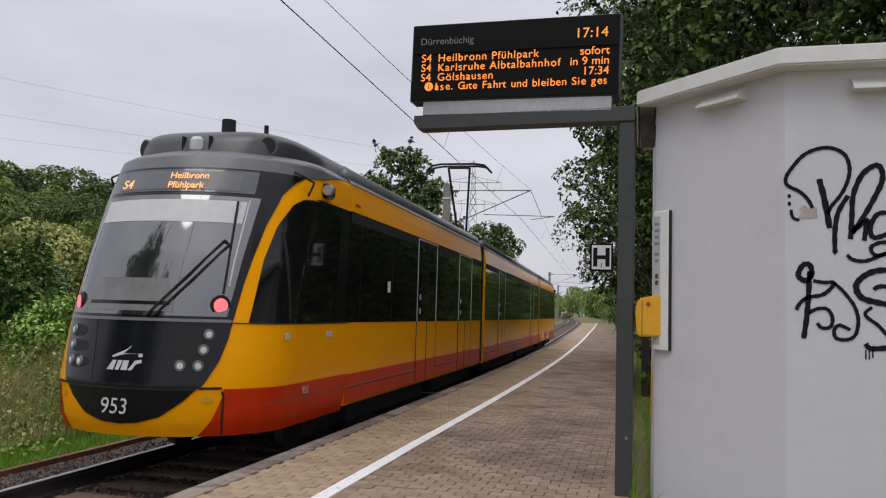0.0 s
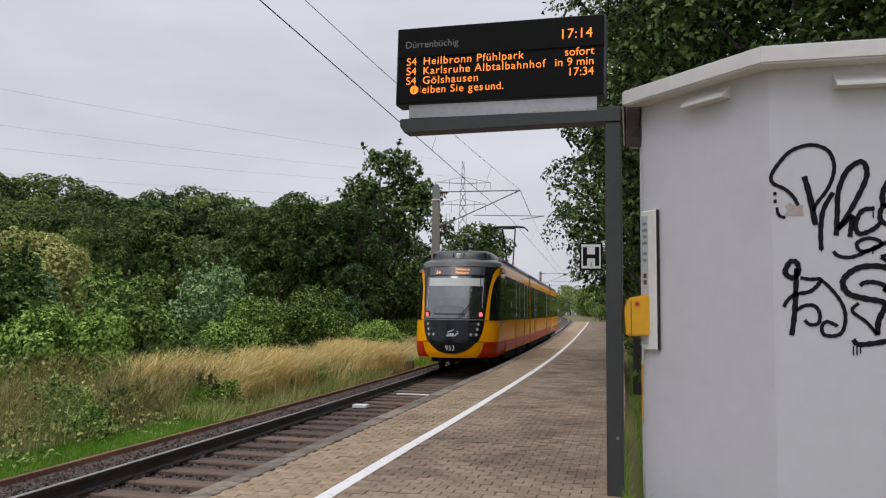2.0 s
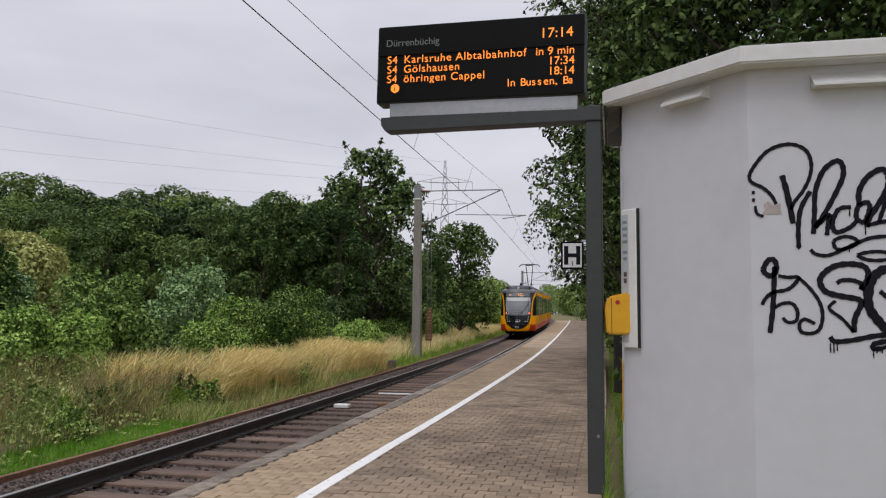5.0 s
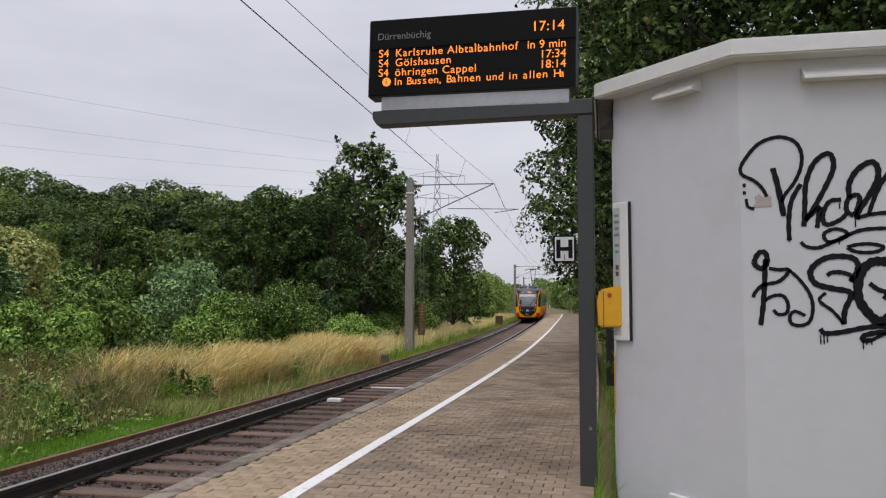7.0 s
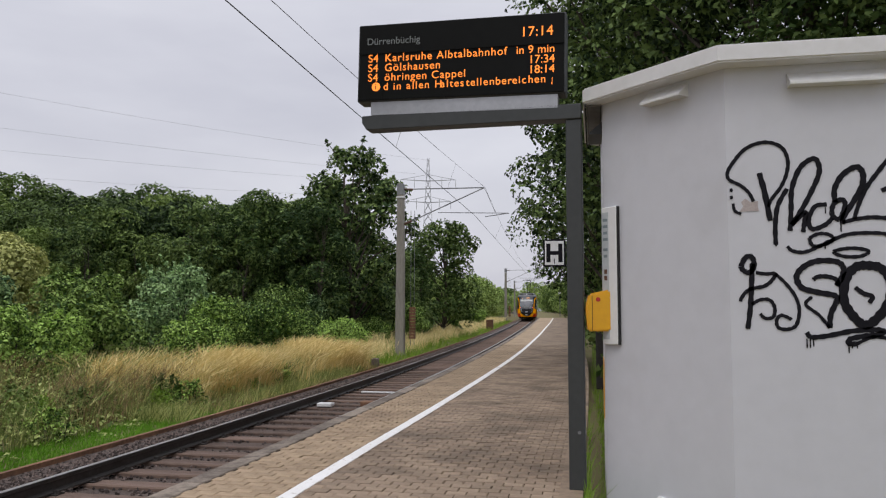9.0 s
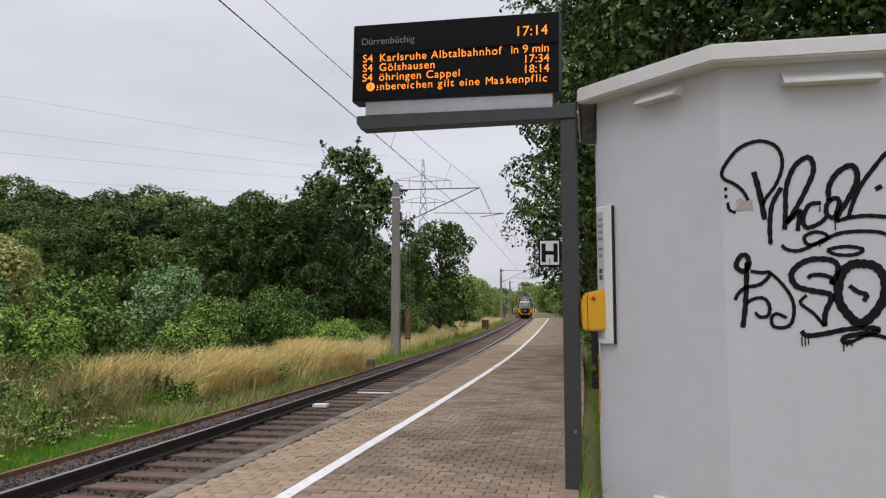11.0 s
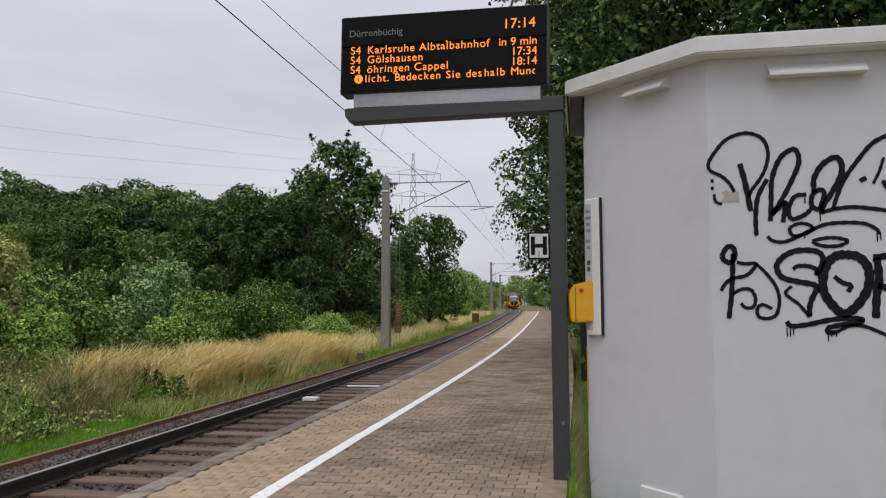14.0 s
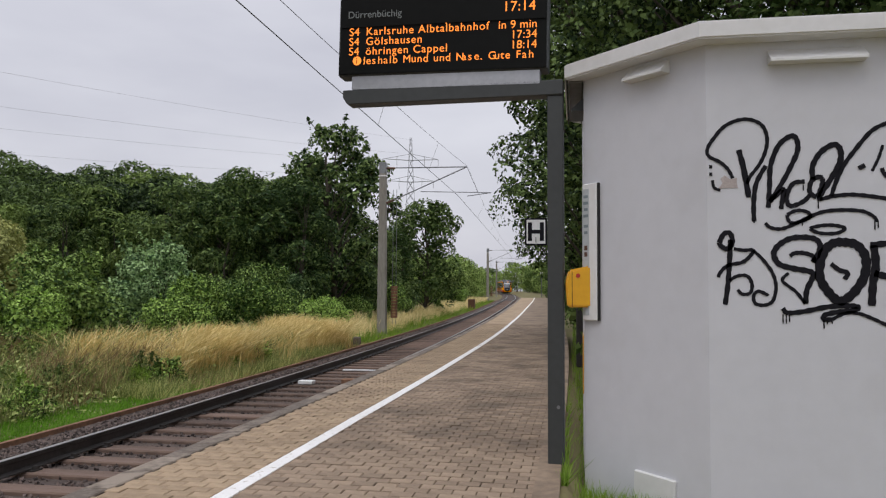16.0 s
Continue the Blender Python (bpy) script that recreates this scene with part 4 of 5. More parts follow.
wood = belt(21, 49, 12, 47, 53, 0.74, 0.92) + belt(20, 50, 13, 58, 66, 0.96, 1.08) + belt(18, 51, 13, 72, 80, 1.22, 1.36)
random.shuffle(wood)
dark = [make_tree("broadleaf_tree", s, 9.2, 6.8, 0.8, 24, 330, 0.30, mat, label, airy=1.15, shoots=0, far=True) for s, mat, label in ((1, M["leafdark"], "dense dark green deciduous tree at the wood's edge"), (2, M["leafdark"], "dense dark green deciduous tree at the wood's edge"), (3, M["leafmid"], "lighter green deciduous tree at the wood's edge"))]
for k, t in enumerate(dark):
    place(t, wood[k::3])
mixed = [make_tree("young_tree", s, 7.2, 4.2, 0.5, 26, 620, 0.21, mat, label, 0.07, 0.95, 3, 10, True) for s, mat, label in ((5, M["leafoak"], "slender dark green tree before the wood"), (6, M["leafmid"], "slender green tree with thin stems before the wood"))]
spots = belt(19.5, 29, 7, 37, 42, 0.9, 1.05) + belt(30, 50, 6, 40, 45, 0.75, 0.95) + belt(12.5, 15, 2, 46, 52, 0.75, 0.85)
for k, t in enumerate(mixed):
    place(t, spots[k::2])
place(make_tree("oak_tree", 8, 10.4, 6.2, 1.5, 40, 330, 0.22, M["leafoak"], "tall ragged tree with an open crown behind the mast", 0.2, 0.82, 1, 40), [(*polar(17.2, 43), 0.4, 1.0)])
place(make_tree("round_tree", 9, 8.4, 5.6, 1.2, 30, 300, 0.22, M["leaf"], "medium green tree beyond the catenary mast", 0.16, 1.0, 1, 20), [(*polar(10.9, 58), 0, 1.0)])
place(make_tree("olive_tree", 10, 4.5, 5.4, 0.4, 30, 900, 0.14, M["leafolive"], "rounded olive-yellow blossoming tree before the dark wood", 0.1), [(*polar(41.2, 31), 0, 1.0)])

under = make_tree("wood_undergrowth_bush", 15, 3.6, 4.6, 0.05, 18, 330, 0.24, M["leafoak"], "dark undergrowth bush below the wood's edge", 0.05, 1.2, 2, 6, True)
place(under, belt(13, 54, 22, 43, 50, 0.8, 1.15))

# bushes behind the grass
bush = [make_tree("leafy_bush", s, h, 3.3, 0.1, 22, 1250, 0.108, mat, label, 0.03, 1.0, 4, 40) for s, h, mat, label in ((21, 2.9, M["leafbush"], "bright green leafy bush behind the dry grass"), (22, 3.4, M["leafblue"], "cool green leafy bush with upright shoots"), (23, 2.3, M["leafbush"], "bright green leafy bush behind the dry grass"), (24, 2.9, M["leafgreen"], "deep green leafy bush behind the dry grass"))]
spots = []
for y, x, s in ((14, -14.2, 0.75), (16, -14.0, 0.9), (18.5, -13.2, 0.85), (21, -12.4, 1.0), (23.5, -12.2, 0.8), (26, -12.0, 0.85), (29, -11.6, 0.7), (32.5, -11.6, 0.75), (36, -11.8, 0.8), (40, -12, 0.85), (45, -12.3, 0.85), (50, -12.6, 0.8), (66, -12.6, 0.75), (84, -13.4, 0.8)):
    spots.append((x + 0.9 + rng.uniform(-1.0, 0.7), y + rng.uniform(-0.6, 0.6), rng.uniform(0, 6.3), s * rng.uniform(0.55, 1.0)))
    spots.append((x - 1.8 + rng.uniform(-0.6, 0.6), y + rng.uniform(-1, 1), rng.uniform(0, 6.3), s * rng.uniform(0.75, 1.35)))
for k, t in enumerate(bush):
    place(t, spots[k::4])

# trees and scrub along the far left of the curve, and round its end
scrub = [make_tree("scrub_tree", s, 5.0, 5.0, 0.3, 22, 260, 0.29, M["scrubleaf"], "green scrub tree along the curve of the line", 0.08, 1.05, 3, 16, True) for s in (31, 32)]
spots = []
for y in range(54, 215, 9):
    x = line_x(y) - 6.5 - rng.uniform(0, 1.5)
    spots.append((x, y, rng.uniform(0, 6.3), 0.7 + 0.45 * min(1, (y - 50) / 60) + rng.uniform(-0.1, 0.1)))
    spots.append((x - 5, y + 3, rng.uniform(0, 6.3), 1.0 + rng.uniform(0, 0.3)))
for k in range(16):
    y = 118 + 8 * k
    spots.append((line_x(y) + 8.0 + rng.uniform(0, 2), y, rng.uniform(0, 6.3), 0.9 + rng.uniform(0, 0.5)))
spots += [(3.3, 30.5, 1.0, 1.35), (3.0, 36, 2.0, 1.2), (2.6, 43, 3.0, 1.1)]
for k in range(12):
    spots.append((-58 + 5 * k, 255 + rng.uniform(-8, 8), rng.uniform(0, 6.3), 1.5 + rng.uniform(0, 0.5)))
for k, t in enumerate(scrub):
    place(t, spots[k::2])

# tall trees behind the hut and along the platform
tall = [make_tree("platform_tree", s, 13.0, 6.4, 1.6, 60, 560, 0.122, mat, "tall dark leafy tree overhanging the platform's back", 0.2, 0.9, 1, 40) for s, mat in ((41, M["leafshade"]), (42, M["leaf"]))]
spots = [(1.25, 19.5, 0, 1.05), (5.2, 13.0, 1, 1.05), (0.9, 24.5, 2, 0.92), (9.5, 12.5, 3, 1.0), (3.3, 15.5, 0.6, 1.1), (7.5, 18, 5.6, 1.1), (-11.0, -0.5, 2.2, 0.85), (-14.0, -4.5, 4.0, 0.95), (-8.5, -5.0, 3.0, 0.8)]
for k, t in enumerate(tall):
    place(t, spots[k::2])
hedge = [make_tree("dark_bush", s, 2.6, 2.2, 0.05, 16, 700, 0.13, M["leaf"], "dark green bush in the strip behind the platform", 0.03, 1.1, 3) for s in (51, 52)]
spots = [(1.35, 10.4, 2, 1.0), (1.05, 12.2, 3, 1.0), (1.25, 13.9, 5, 1.1), (1.3, 16.2, 1, 1.1), (1.3, 18.4, 4, 1.1)]
y = 20.0
while y < 116:
    spots.append((line_x(y) + 6.3 + spread(y, 5) + rng.uniform(0, 0.8), y, rng.uniform(0, 6.3), 1.0 + 0.012 * y + rng.uniform(-0.1, 0.2)))
    y += 2.4 + 0.015 * y
for k, t in enumerate(hedge):
    place(t, spots[k::2])


def blades(name, spots, h0, h1, width, lean, mat, label, category, wind=0.25, gust=0.5):
    """Upright bent blades of grass at the spots (n x 3)."""
    n = len(spots)
    r = np.random.default_rng(n)
    a = r.uniform(0, 6.28, n)
    h = r.uniform(h0, h1, n)[:, None]
    side = np.stack([np.cos(a), np.sin(a), np.zeros(n)], 1) * width * r.uniform(0.6, 1.4, (n, 1))
    tip = np.stack([r.normal(wind, gust, n), r.normal(0, gust, n), np.zeros(n)], 1) * lean * h
    up = np.array((0, 0, 1.0))
    mid = spots + up * h * 0.6 + tip * 0.35
    end = spots + up * h * (1 - 0.25 * lean) + tip
    if h1 < 0.55:
        q = np.stack([spots - side * 0.6, spots + side * 0.6, end], 1)
    else:
        q = np.concatenate([np.stack([spots - side * 0.55, spots + side * 0.55, mid], 1), np.stack([mid - side * 0.55, mid + side * 0.55, end], 1)])
    return tagged(put(name, quads_mesh(name, q, mat)), label, category, kind="stuff")


def scatter(n, y0, y1, o0, o1, seed, power=1.0, patch=None):
    r = np.random.default_rng(seed)
    out = []
    while len(out) < n:
        y = y0 + (y1 - y0) * r.random() ** power
        o = r.uniform(o0, o1)
        if patch and noise.noise((y * 0.35, o * 0.6, seed)) < patch + 0.25 * r.normal():
            continue
        p = beside(y, o)
        out.append((p.x, p.y, ground_height(p.x, p.y) - 0.01))
    return np.array(out)


blades("short_grass", scatter(30000, 5, 16, -3.3, -1.72, 61, 1.5), 0.04, 0.15, 0.010, 0.5, M["lawn"], "short bright green grass beside the edging rail", "grass")
blades("weed_growth", scatter(19000, 5.5, 30, -9.8, -3.1, 62, 1.2, -0.05), 0.3, 0.95, 0.014, 0.55, M["weed"], "tall grey-green weeds and grasses on the bank", "weeds")
tufts = np.concatenate([scatter(150, 14.8, 19.6, -5.4, -3.1, 63, 1.0, 0.14), scatter(170, 20.2, 26.4, -4.7, -2.6, 64, 1.0, 0.05)])
tufts = np.repeat(tufts, 40, 0)
tufts += np.random.default_rng(90).normal(0, 1, tufts.shape) * (0.15, 0.15, 0)
blades("dry_grass", tufts, 0.4, 1.35, 0.024, 0.75, M["straw"], "tall straw-coloured dry grass leaning in the wind", "grass", 0.42, 0.36)
tufts = np.repeat(scatter(130, 8.5, 16.0, -8.0, -3.4, 68, 1.0, 0.05), 26, 0)
tufts += np.random.default_rng(91).normal(0, 1, tufts.shape) * (0.13, 0.13, 0)
blades("seeding_grass", tufts, 0.5, 1.2, 0.012, 0.7, M["seed"], "pale brown seeding grass among the weeds", "grass", 0.3, 0.3)
blades("bank_stubble", scatter(15000, 14.5, 29, -3.4, -1.75, 69, 1.0, -0.15), 0.05, 0.2, 0.014, 0.6, M["seed"], "short brown grass on the bank's foot", "grass")
blades("low_weeds", scatter(8000, 13, 27, -3.4, -2.2, 67, 1.0, 0.05), 0.15, 0.5, 0.016, 0.7, M["weed"], "low brown-green weeds before the dry grass", "weeds")
blades("far_dry_grass", scatter(13000, 27, 110, -5.7, -2.9, 64, 1.3, 0.06), 0.5, 0.95, 0.022, 0.5, M["straw"], "straw-coloured dry grass farther along the bank", "grass")
blades("bank_grass", scatter(16000, 28, 110, -6.5, -2.0, 65, 1.4), 0.15, 0.5, 0.025, 0.5, M["grass"], "green grass along the far bank", "grass")
rg = np.random.default_rng(70)
pts = np.stack([rg.uniform(-0.10, 1.2, 17000), 5.8 + 40 * rg.random(17000) ** 2.6, np.full(17000, -0.02)], 1)
pts[:, 2] = [ground_height(x, y) for x, y, _ in pts]
blades("verge_grass", pts, 0.05, 0.25, 0.009, 0.6, M["grass"], "green grass verge between platform and hut", "grass")
# leafy weeds on the bank
stalks = scatter(1500, 6, 27, -9.5, -2.8, 66, 1.1, 0.0)
r3 = np.random.default_rng(3)
pts = np.repeat(stalks, 12, 0)
tall = np.repeat(r3.uniform(0.12, 0.75, len(stalks)) * np.clip((-2.2 - stalks[:, 0] + np.array([line_x(y) for y in stalks[:, 1]])) / 2.5, 0.25, 1.0), 12)
pts = pts + r3.normal(0, 0.11, pts.shape) * (1, 1, 0) + np.stack([np.zeros(len(pts)), np.zeros(len(pts)), tall * r3.uniform(0.25, 1.0, len(pts))], 1)
tagged(put("broad_weeds", quads_mesh("broad_weeds", leaves(np.random.default_rng(5), pts, np.tile((0, -0.2, 1.0), (len(pts), 1)), 0.085), M["weedleaf"])), "broad-leaved green weeds among the bank's grass", "weeds", kind="stuff")

# single leafy plants among the grass
plants = [make_tree("weed_plant", sd, 0.75, 0.95, 0.02, 12, 1900, sz, mat, "low leafy weed among the bank's grasses", 0.012, 1.15, 3, 12) for sd, sz, mat in ((81, 0.065, M["leafbush"]), (82, 0.05, M["grass"]), (83, 0.06, M["leafmid"]))]
spots = []
r7 = np.random.default_rng(77)
while len(spots) < 30:
    y, o = 6.5 + 22 * r7.random() ** 1.2, r7.uniform(-8.8, -3.0)
    if 14 < y < 24 and o > -4.6 and r7.random() < 0.8:
        continue
    p = beside(y, o)
    spots.append((p.x, p.y, r7.uniform(0, 6.3), r7.uniform(0.5, 1.05) * (0.6 if o > -3.8 else 1.0)))
for k in range(20):
    p = beside(11 + 0.72 * k + r7.uniform(-0.4, 0.4), r7.uniform(-4.3, -3.0))
    spots.append((p.x, p.y, r7.uniform(0, 6.3), r7.uniform(0.4, 0.9)))
for k, t in enumerate(plants):
    place(t, spots[k::3])
    t["category"] = "weed"


# ---- tram ----
BELT, WTOP, FOOT, RED = 1.55, 3.0, 0.55, 0.91
NOSE_Z = (0.30, 0.60, 0.95, 1.55, 2.2, 2.8, 3.1, 3.28, 3.33, 3.38, 3.43, 3.45)
NOSE_S = (0.14, 0.02, 0.0, 0.12, 0.33, 0.58, 0.71, 0.79, 0.87, 1.02, 1.3, 1.5)
NOSE_W = (1.20, 1.27, 1.30, 1.30, 1.30, 1.298, 1.285, 1.262, 1.22, 1.13, 0.98, 0.88)
LONG, MIDDLE = 11.7, 14.9


def surf(q, z, off=0.0):
    """The tram's skin: |q| < 1 round the nose, to 2 along the flank; off metres proud of it."""
    w, s = float(np.interp(z, NOSE_Z, NOSE_W)) + off, float(np.interp(z, NOSE_Z, NOSE_S)) - off
    a = abs(q)
    b = 1.05 + off
    if a <= 1:
        x, y = w * math.sin(a * math.pi / 2), s + b * (1 - math.cos(a * math.pi / 2))
    else:
        x, y = w, s + b + (a - 1) * (2.7 - s - b)
    return Vector((math.copysign(x, q), y, z))


def skin_q(y, z):
    """The q at which the rounded nose reaches y at the height z."""
    s = float(np.interp(z, NOSE_Z, NOSE_S))
    return math.acos(max(-1.0, min(1.0, 1 - (y - s) / 1.05))) / (math.pi / 2)


def patch(name, zs, q0, q1, off, mat, parent, label="", nq=16, thick=0.0):
    """A panel of the skin between the curves q0(z) and q1(z)."""
    verts, faces = [], []
    for z in zs:
        a, b = q0(z), q1(z)
        verts += [surf(a + (b - a) * i / nq, z, off) for i in range(nq + 1)]
    n = nq + 1
    for k in range(len(zs) - 1):
        for i in range(nq):
            faces.append((k * n + i, k * n + i + 1, (k + 1) * n + i + 1, (k + 1) * n + i))
    return put(name, mesh(name, verts, faces, mat, True), parent, label)


def curve_of(zs, qs):
    return lambda z: float(np.interp(z, zs, qs))


def const(v):
    return lambda z: v


def flank(y0, y1, z0, z1, off, side):
    """A thin upright panel on the flank."""
    return boxed((0.02, y1 - y0, z1 - z0), (side * (1.30 + off - 0.01), (y0 + y1) / 2, (z0 + z1) / 2), bevel=0.004)


def make_section(parent, y0, y1, doors, windows):
    """Straight length of a car: roof, flanks, glazing and doors."""
    sec = [(-1.27, 0.52), (-1.30, 0.62), (-1.30, 2.6), (-1.298, 2.95), (-1.285, 3.12), (-1.262, 3.29), (-0.9, 3.40), (0.9, 3.40), (1.262, 3.29), (1.285, 3.12), (1.298, 2.95), (1.30, 2.6), (1.30, 0.62), (1.27, 0.52)]
    v = [(x, y, z) for y in (y0, y1) for x, z in sec]
    n = len(sec)
    f = [(i, i + 1, i + 1 + n, i + n) for i in range(n - 1)] + [tuple(range(n))[::-1], tuple(range(n, 2 * n))]
    put("body", mesh("body", v, f, M["orange"], False), parent, "orange-yellow painted car body")
    sec2 = [(-1.266, 3.31), (-1.20, 3.37), (-0.95, 3.44), (0.95, 3.44), (1.20, 3.37), (1.266, 3.31)]
    v = [(x, y, z) for y in (y0, y1) for x, z in sec2]
    put("roof_skin", mesh("roof_skin", v, [(i, i + 1, i + 7, i + 6) for i in range(5)], M["tramgrey"]), parent, "dark grey roof")
    for s in (-1, 1):
        part("window_band", flank(y0, y1, BELT, 2.935, 0.006, s), M["tyre"], parent, "black band round the windows")
        part("skirt", flank(y0, y1, FOOT, RED, 0.004, s), M["tramred"], parent, "red lower skirt")
        part("sill_groove", flank(y0, y1, 0.735, 0.747, 0.007, s), M["darkgap"], parent, "dark groove")
        part("sill_rail", flank(y0, y1, 0.75, 0.762, 0.010, s), M["skirtline"], parent, "thin dull strip along the skirt")
        part("roof_gutter", flank(y0, y1, 3.292, 3.312, -0.022, s), M["silver"], parent, "thin pale gutter above the orange band")
        bm = rod(bmesh.new(), (s * 1.13, y0 + 0.1, 3.42), (s * 1.13, y1 - 0.1, 3.42), 0.10, seg=14)
        part("roof_fairing", bm, M["tramgrey"], parent, "rounded grey fairing along the roof edge", True)
        for a, b in ((y0 + 0.5, (y0 + y1) / 2 - 0.3), ((y0 + y1) / 2 + 0.3, y1 - 0.5)):
            part("underfloor_case", boxed((0.25, b - a, 0.30), (s * 1.05, (a + b) / 2, 0.40), bevel=0.03), M["tyre"], parent, "black underfloor case")
        for a, b in windows:
            bm = bmesh.new()
            v4 = [(s * 1.309, a, BELT), (s * 1.309, b, BELT), (s * 1.309, b, 2.6), (s * 1.306, b, 2.8), (s * 1.304, b, 2.94), (s * 1.304, a, 2.94), (s * 1.306, a, 2.8), (s * 1.309, a, 2.6)]
            vs = [bm.verts.new(p) for p in v4]
            for q in ((0, 1, 2, 7), (7, 2, 3, 6), (6, 3, 4, 5)):
                bm.faces.new([vs[i] for i in q])
            bmesh.ops.recalc_face_normals(bm, faces=bm.faces)
            part("window", bm, M["tint"], parent, "dark tinted window")
        for a, b in doors:
            door = part("door", flank(a, b, FOOT + 0.02, BELT - 0.005, 0.010, s), M["orange"], parent, "sliding plug door")
            part("door_glass", flank(a + 0.08, (a + b) / 2 - 0.03, BELT, 2.86, 0.014, s), M["tint"], door, "dark door pane")
            part("door_glass", flank((a + b) / 2 + 0.03, b - 0.08, BELT, 2.86, 0.014, s), M["tint"], door, "dark door pane")
            part("door_foot", flank(a + 0.002, b - 0.002, FOOT + 0.02, RED, 0.0115, s), M["tramred"], door, "red door foot")
            for yy in (a, (a + b) / 2, b):
                part("door_seal", flank(yy - 0.012, yy + 0.012, FOOT + 0.03 if yy == (a + b) / 2 else BELT, 2.92, 0.0165, s), M["silver"] if yy != (a + b) / 2 else M["darkgap"], door, "door edge strip")
            part("door_seal", flank(a, b, 2.90, 2.92, 0.0165, s), M["silver"], door, "door edge strip")
            for yy in (a, b):
                part("door_gap", flank(yy - 0.008, yy + 0.008, FOOT + 0.03, BELT, 0.0135, s), M["darkgap"], door, "dark door gap")
            for zz in (1.72, 1.95):
                part("button", boxed((0.01, 0.05, 0.09), (s * 1.32, a + 0.16, zz)), M["silver"], door, "pale door button")


def make_bogie(parent, y):
    part("bogie_frame", boxed((2.1, 2.3, 0.25), (0, y, 0.36), bevel=0.03), M["tyre"], parent, "dark bogie frame")
    for yy in (y - 0.9, y + 0.9):
        for s in (-0.75, 0.75):
            part("wheel", rod(bmesh.new(), (s - 0.06, yy, 0.325), (s + 0.06, yy, 0.325), 0.325, seg=20), M["rail"], parent, "dark steel wheel")


def make_end_car(name, parent):
    car = new(name)
    car.parent = parent
    car["label"] = "orange end car with a charcoal mask and red skirt"
    zs = [0.47, 0.5, 0.56, 0.62, 0.76, 0.95, 1.2, 1.4, 1.58, 1.8, 2.0, 2.2, 2.4, 2.6, 2.75, 2.9, 3.0, 3.1, 3.2, 3.28, 3.33, 3.38, 3.43, 3.45]
    patch("nose_shell", zs, const(-2), const(2), 0, M["orange"], car, "rounded orange nose", 56)
    v, f = [], []
    qs = [-2 + 4 * i / 56 for i in range(57)]
    v = [surf(q, 3.45) for q in qs] + [surf(q, 0.47) for q in qs]
    put("nose_roof", mesh("nose_roof", v, [tuple(range(57)), tuple(range(57, 114))], M["tramgrey"]), car, "dark grey nose roof")
    fine = np.linspace
    mq = curve_of((0.585, 0.60, 0.66, 0.81, 0.905, 0.96, 1.18, 1.39, 1.53, 1.95, 2.54, 2.9, 3.05, 3.14), (0.0, 0.10, 0.21, 0.32, 0.37, 0.41, 0.47, 0.50, 0.51, 0.53, 0.58, 0.64, 0.71, 0.80))
    chin = patch("chin", list(fine(0.585, 0.912, 24)), lambda z: -mq(z), mq, 0.008, M["mask"], car, "charcoal chin panel with a curved lower edge", 32)
    mask = patch("mask", list(fine(0.922, 1.555, 20)), lambda z: -mq(z), mq, 0.010, M["mask"], car, "charcoal bonnet panel", 40)
    frame_panel = patch("windscreen_surround", list(fine(1.565, 3.14, 40)), lambda z: -mq(z), mq, 0.008, M["mask"], car, "black windscreen surround", 40)
    patch("bonnet_lip", list(fine(1.545, 1.575, 3)), const(-0.50), const(0.50), 0.022, M["tramgrey"], mask, "grey lip above the bonnet", 32)
    patch("windscreen", list(fine(1.60, 2.83, 24)), lambda z: -0.475 - 0.03 * (z - 1.62), lambda z: 0.475 + 0.03 * (z - 1.62), 0.014, M["windscreen"], frame_panel, "large grey windscreen", 28)
    patch("sun_blind", list(fine(2.56, 2.78, 6)), const(-0.44), const(0.44), 0.018, M["blind"], frame_panel, "pale sun blind behind the glass", 24)
    patch("blind_edge", list(fine(2.545, 2.56, 3)), const(-0.44), const(0.44), 0.0185, M["silver"], frame_panel, "pale lower edge of the blind", 24)
    for s in (-1, 1):
        patch("blind_guide", list(fine(1.9, 2.80, 8)), lambda z, s=s: s * 0.447, lambda z, s=s: s * 0.455, 0.0185, M["silver"], frame_panel, "thin pale blind guide", 2)
    patch("destination_sign", list(fine(2.87, 3.12, 6)), const(-0.47), const(0.47), 0.013, M["signglass"], frame_panel, "grey destination sign window", 24)
    patch("sign_field", list(fine(2.895, 3.10, 6)), const(-0.36), const(0.385), 0.017, M["blind2"], frame_panel, "grey display field", 24)
    rq = curve_of((3.14, 3.17, 3.22, 3.295, 3.30), (0.82, 0.98, 1.18, 1.7, 2.0))
    patch("roof_front", list(fine(3.142, 3.45, 24)), lambda z: -rq(z), rq, 0.010, M["tramgrey"], car, "dark grey roof edge", 56)
    for s in (-1, 1):
        patch("roof_gutter", list(fine(3.135, 3.30, 16)), lambda z, s=s: s * (rq(z) - 0.012), lambda z, s=s: s * (rq(z) + 0.012), 0.014, M["darkgap"], car, "dark joint of the roof edge", 2)
    # driver's desk and seat low behind the glass
    patch("dashboard", list(fine(1.64, 1.96, 10)), lambda z: -0.33 + 0.35 * max(0, z - 1.72), lambda z: 0.20 - 0.25 * max(0, z - 1.72), 0.0165, M["desk"], frame_panel, "pale driver's desk behind the glass", 16)
    patch("desk_shade", list(fine(1.70, 1.735, 3)), const(-0.30), const(0.18), 0.0172, M["mask"], frame_panel, "dark slot of the desk", 12)
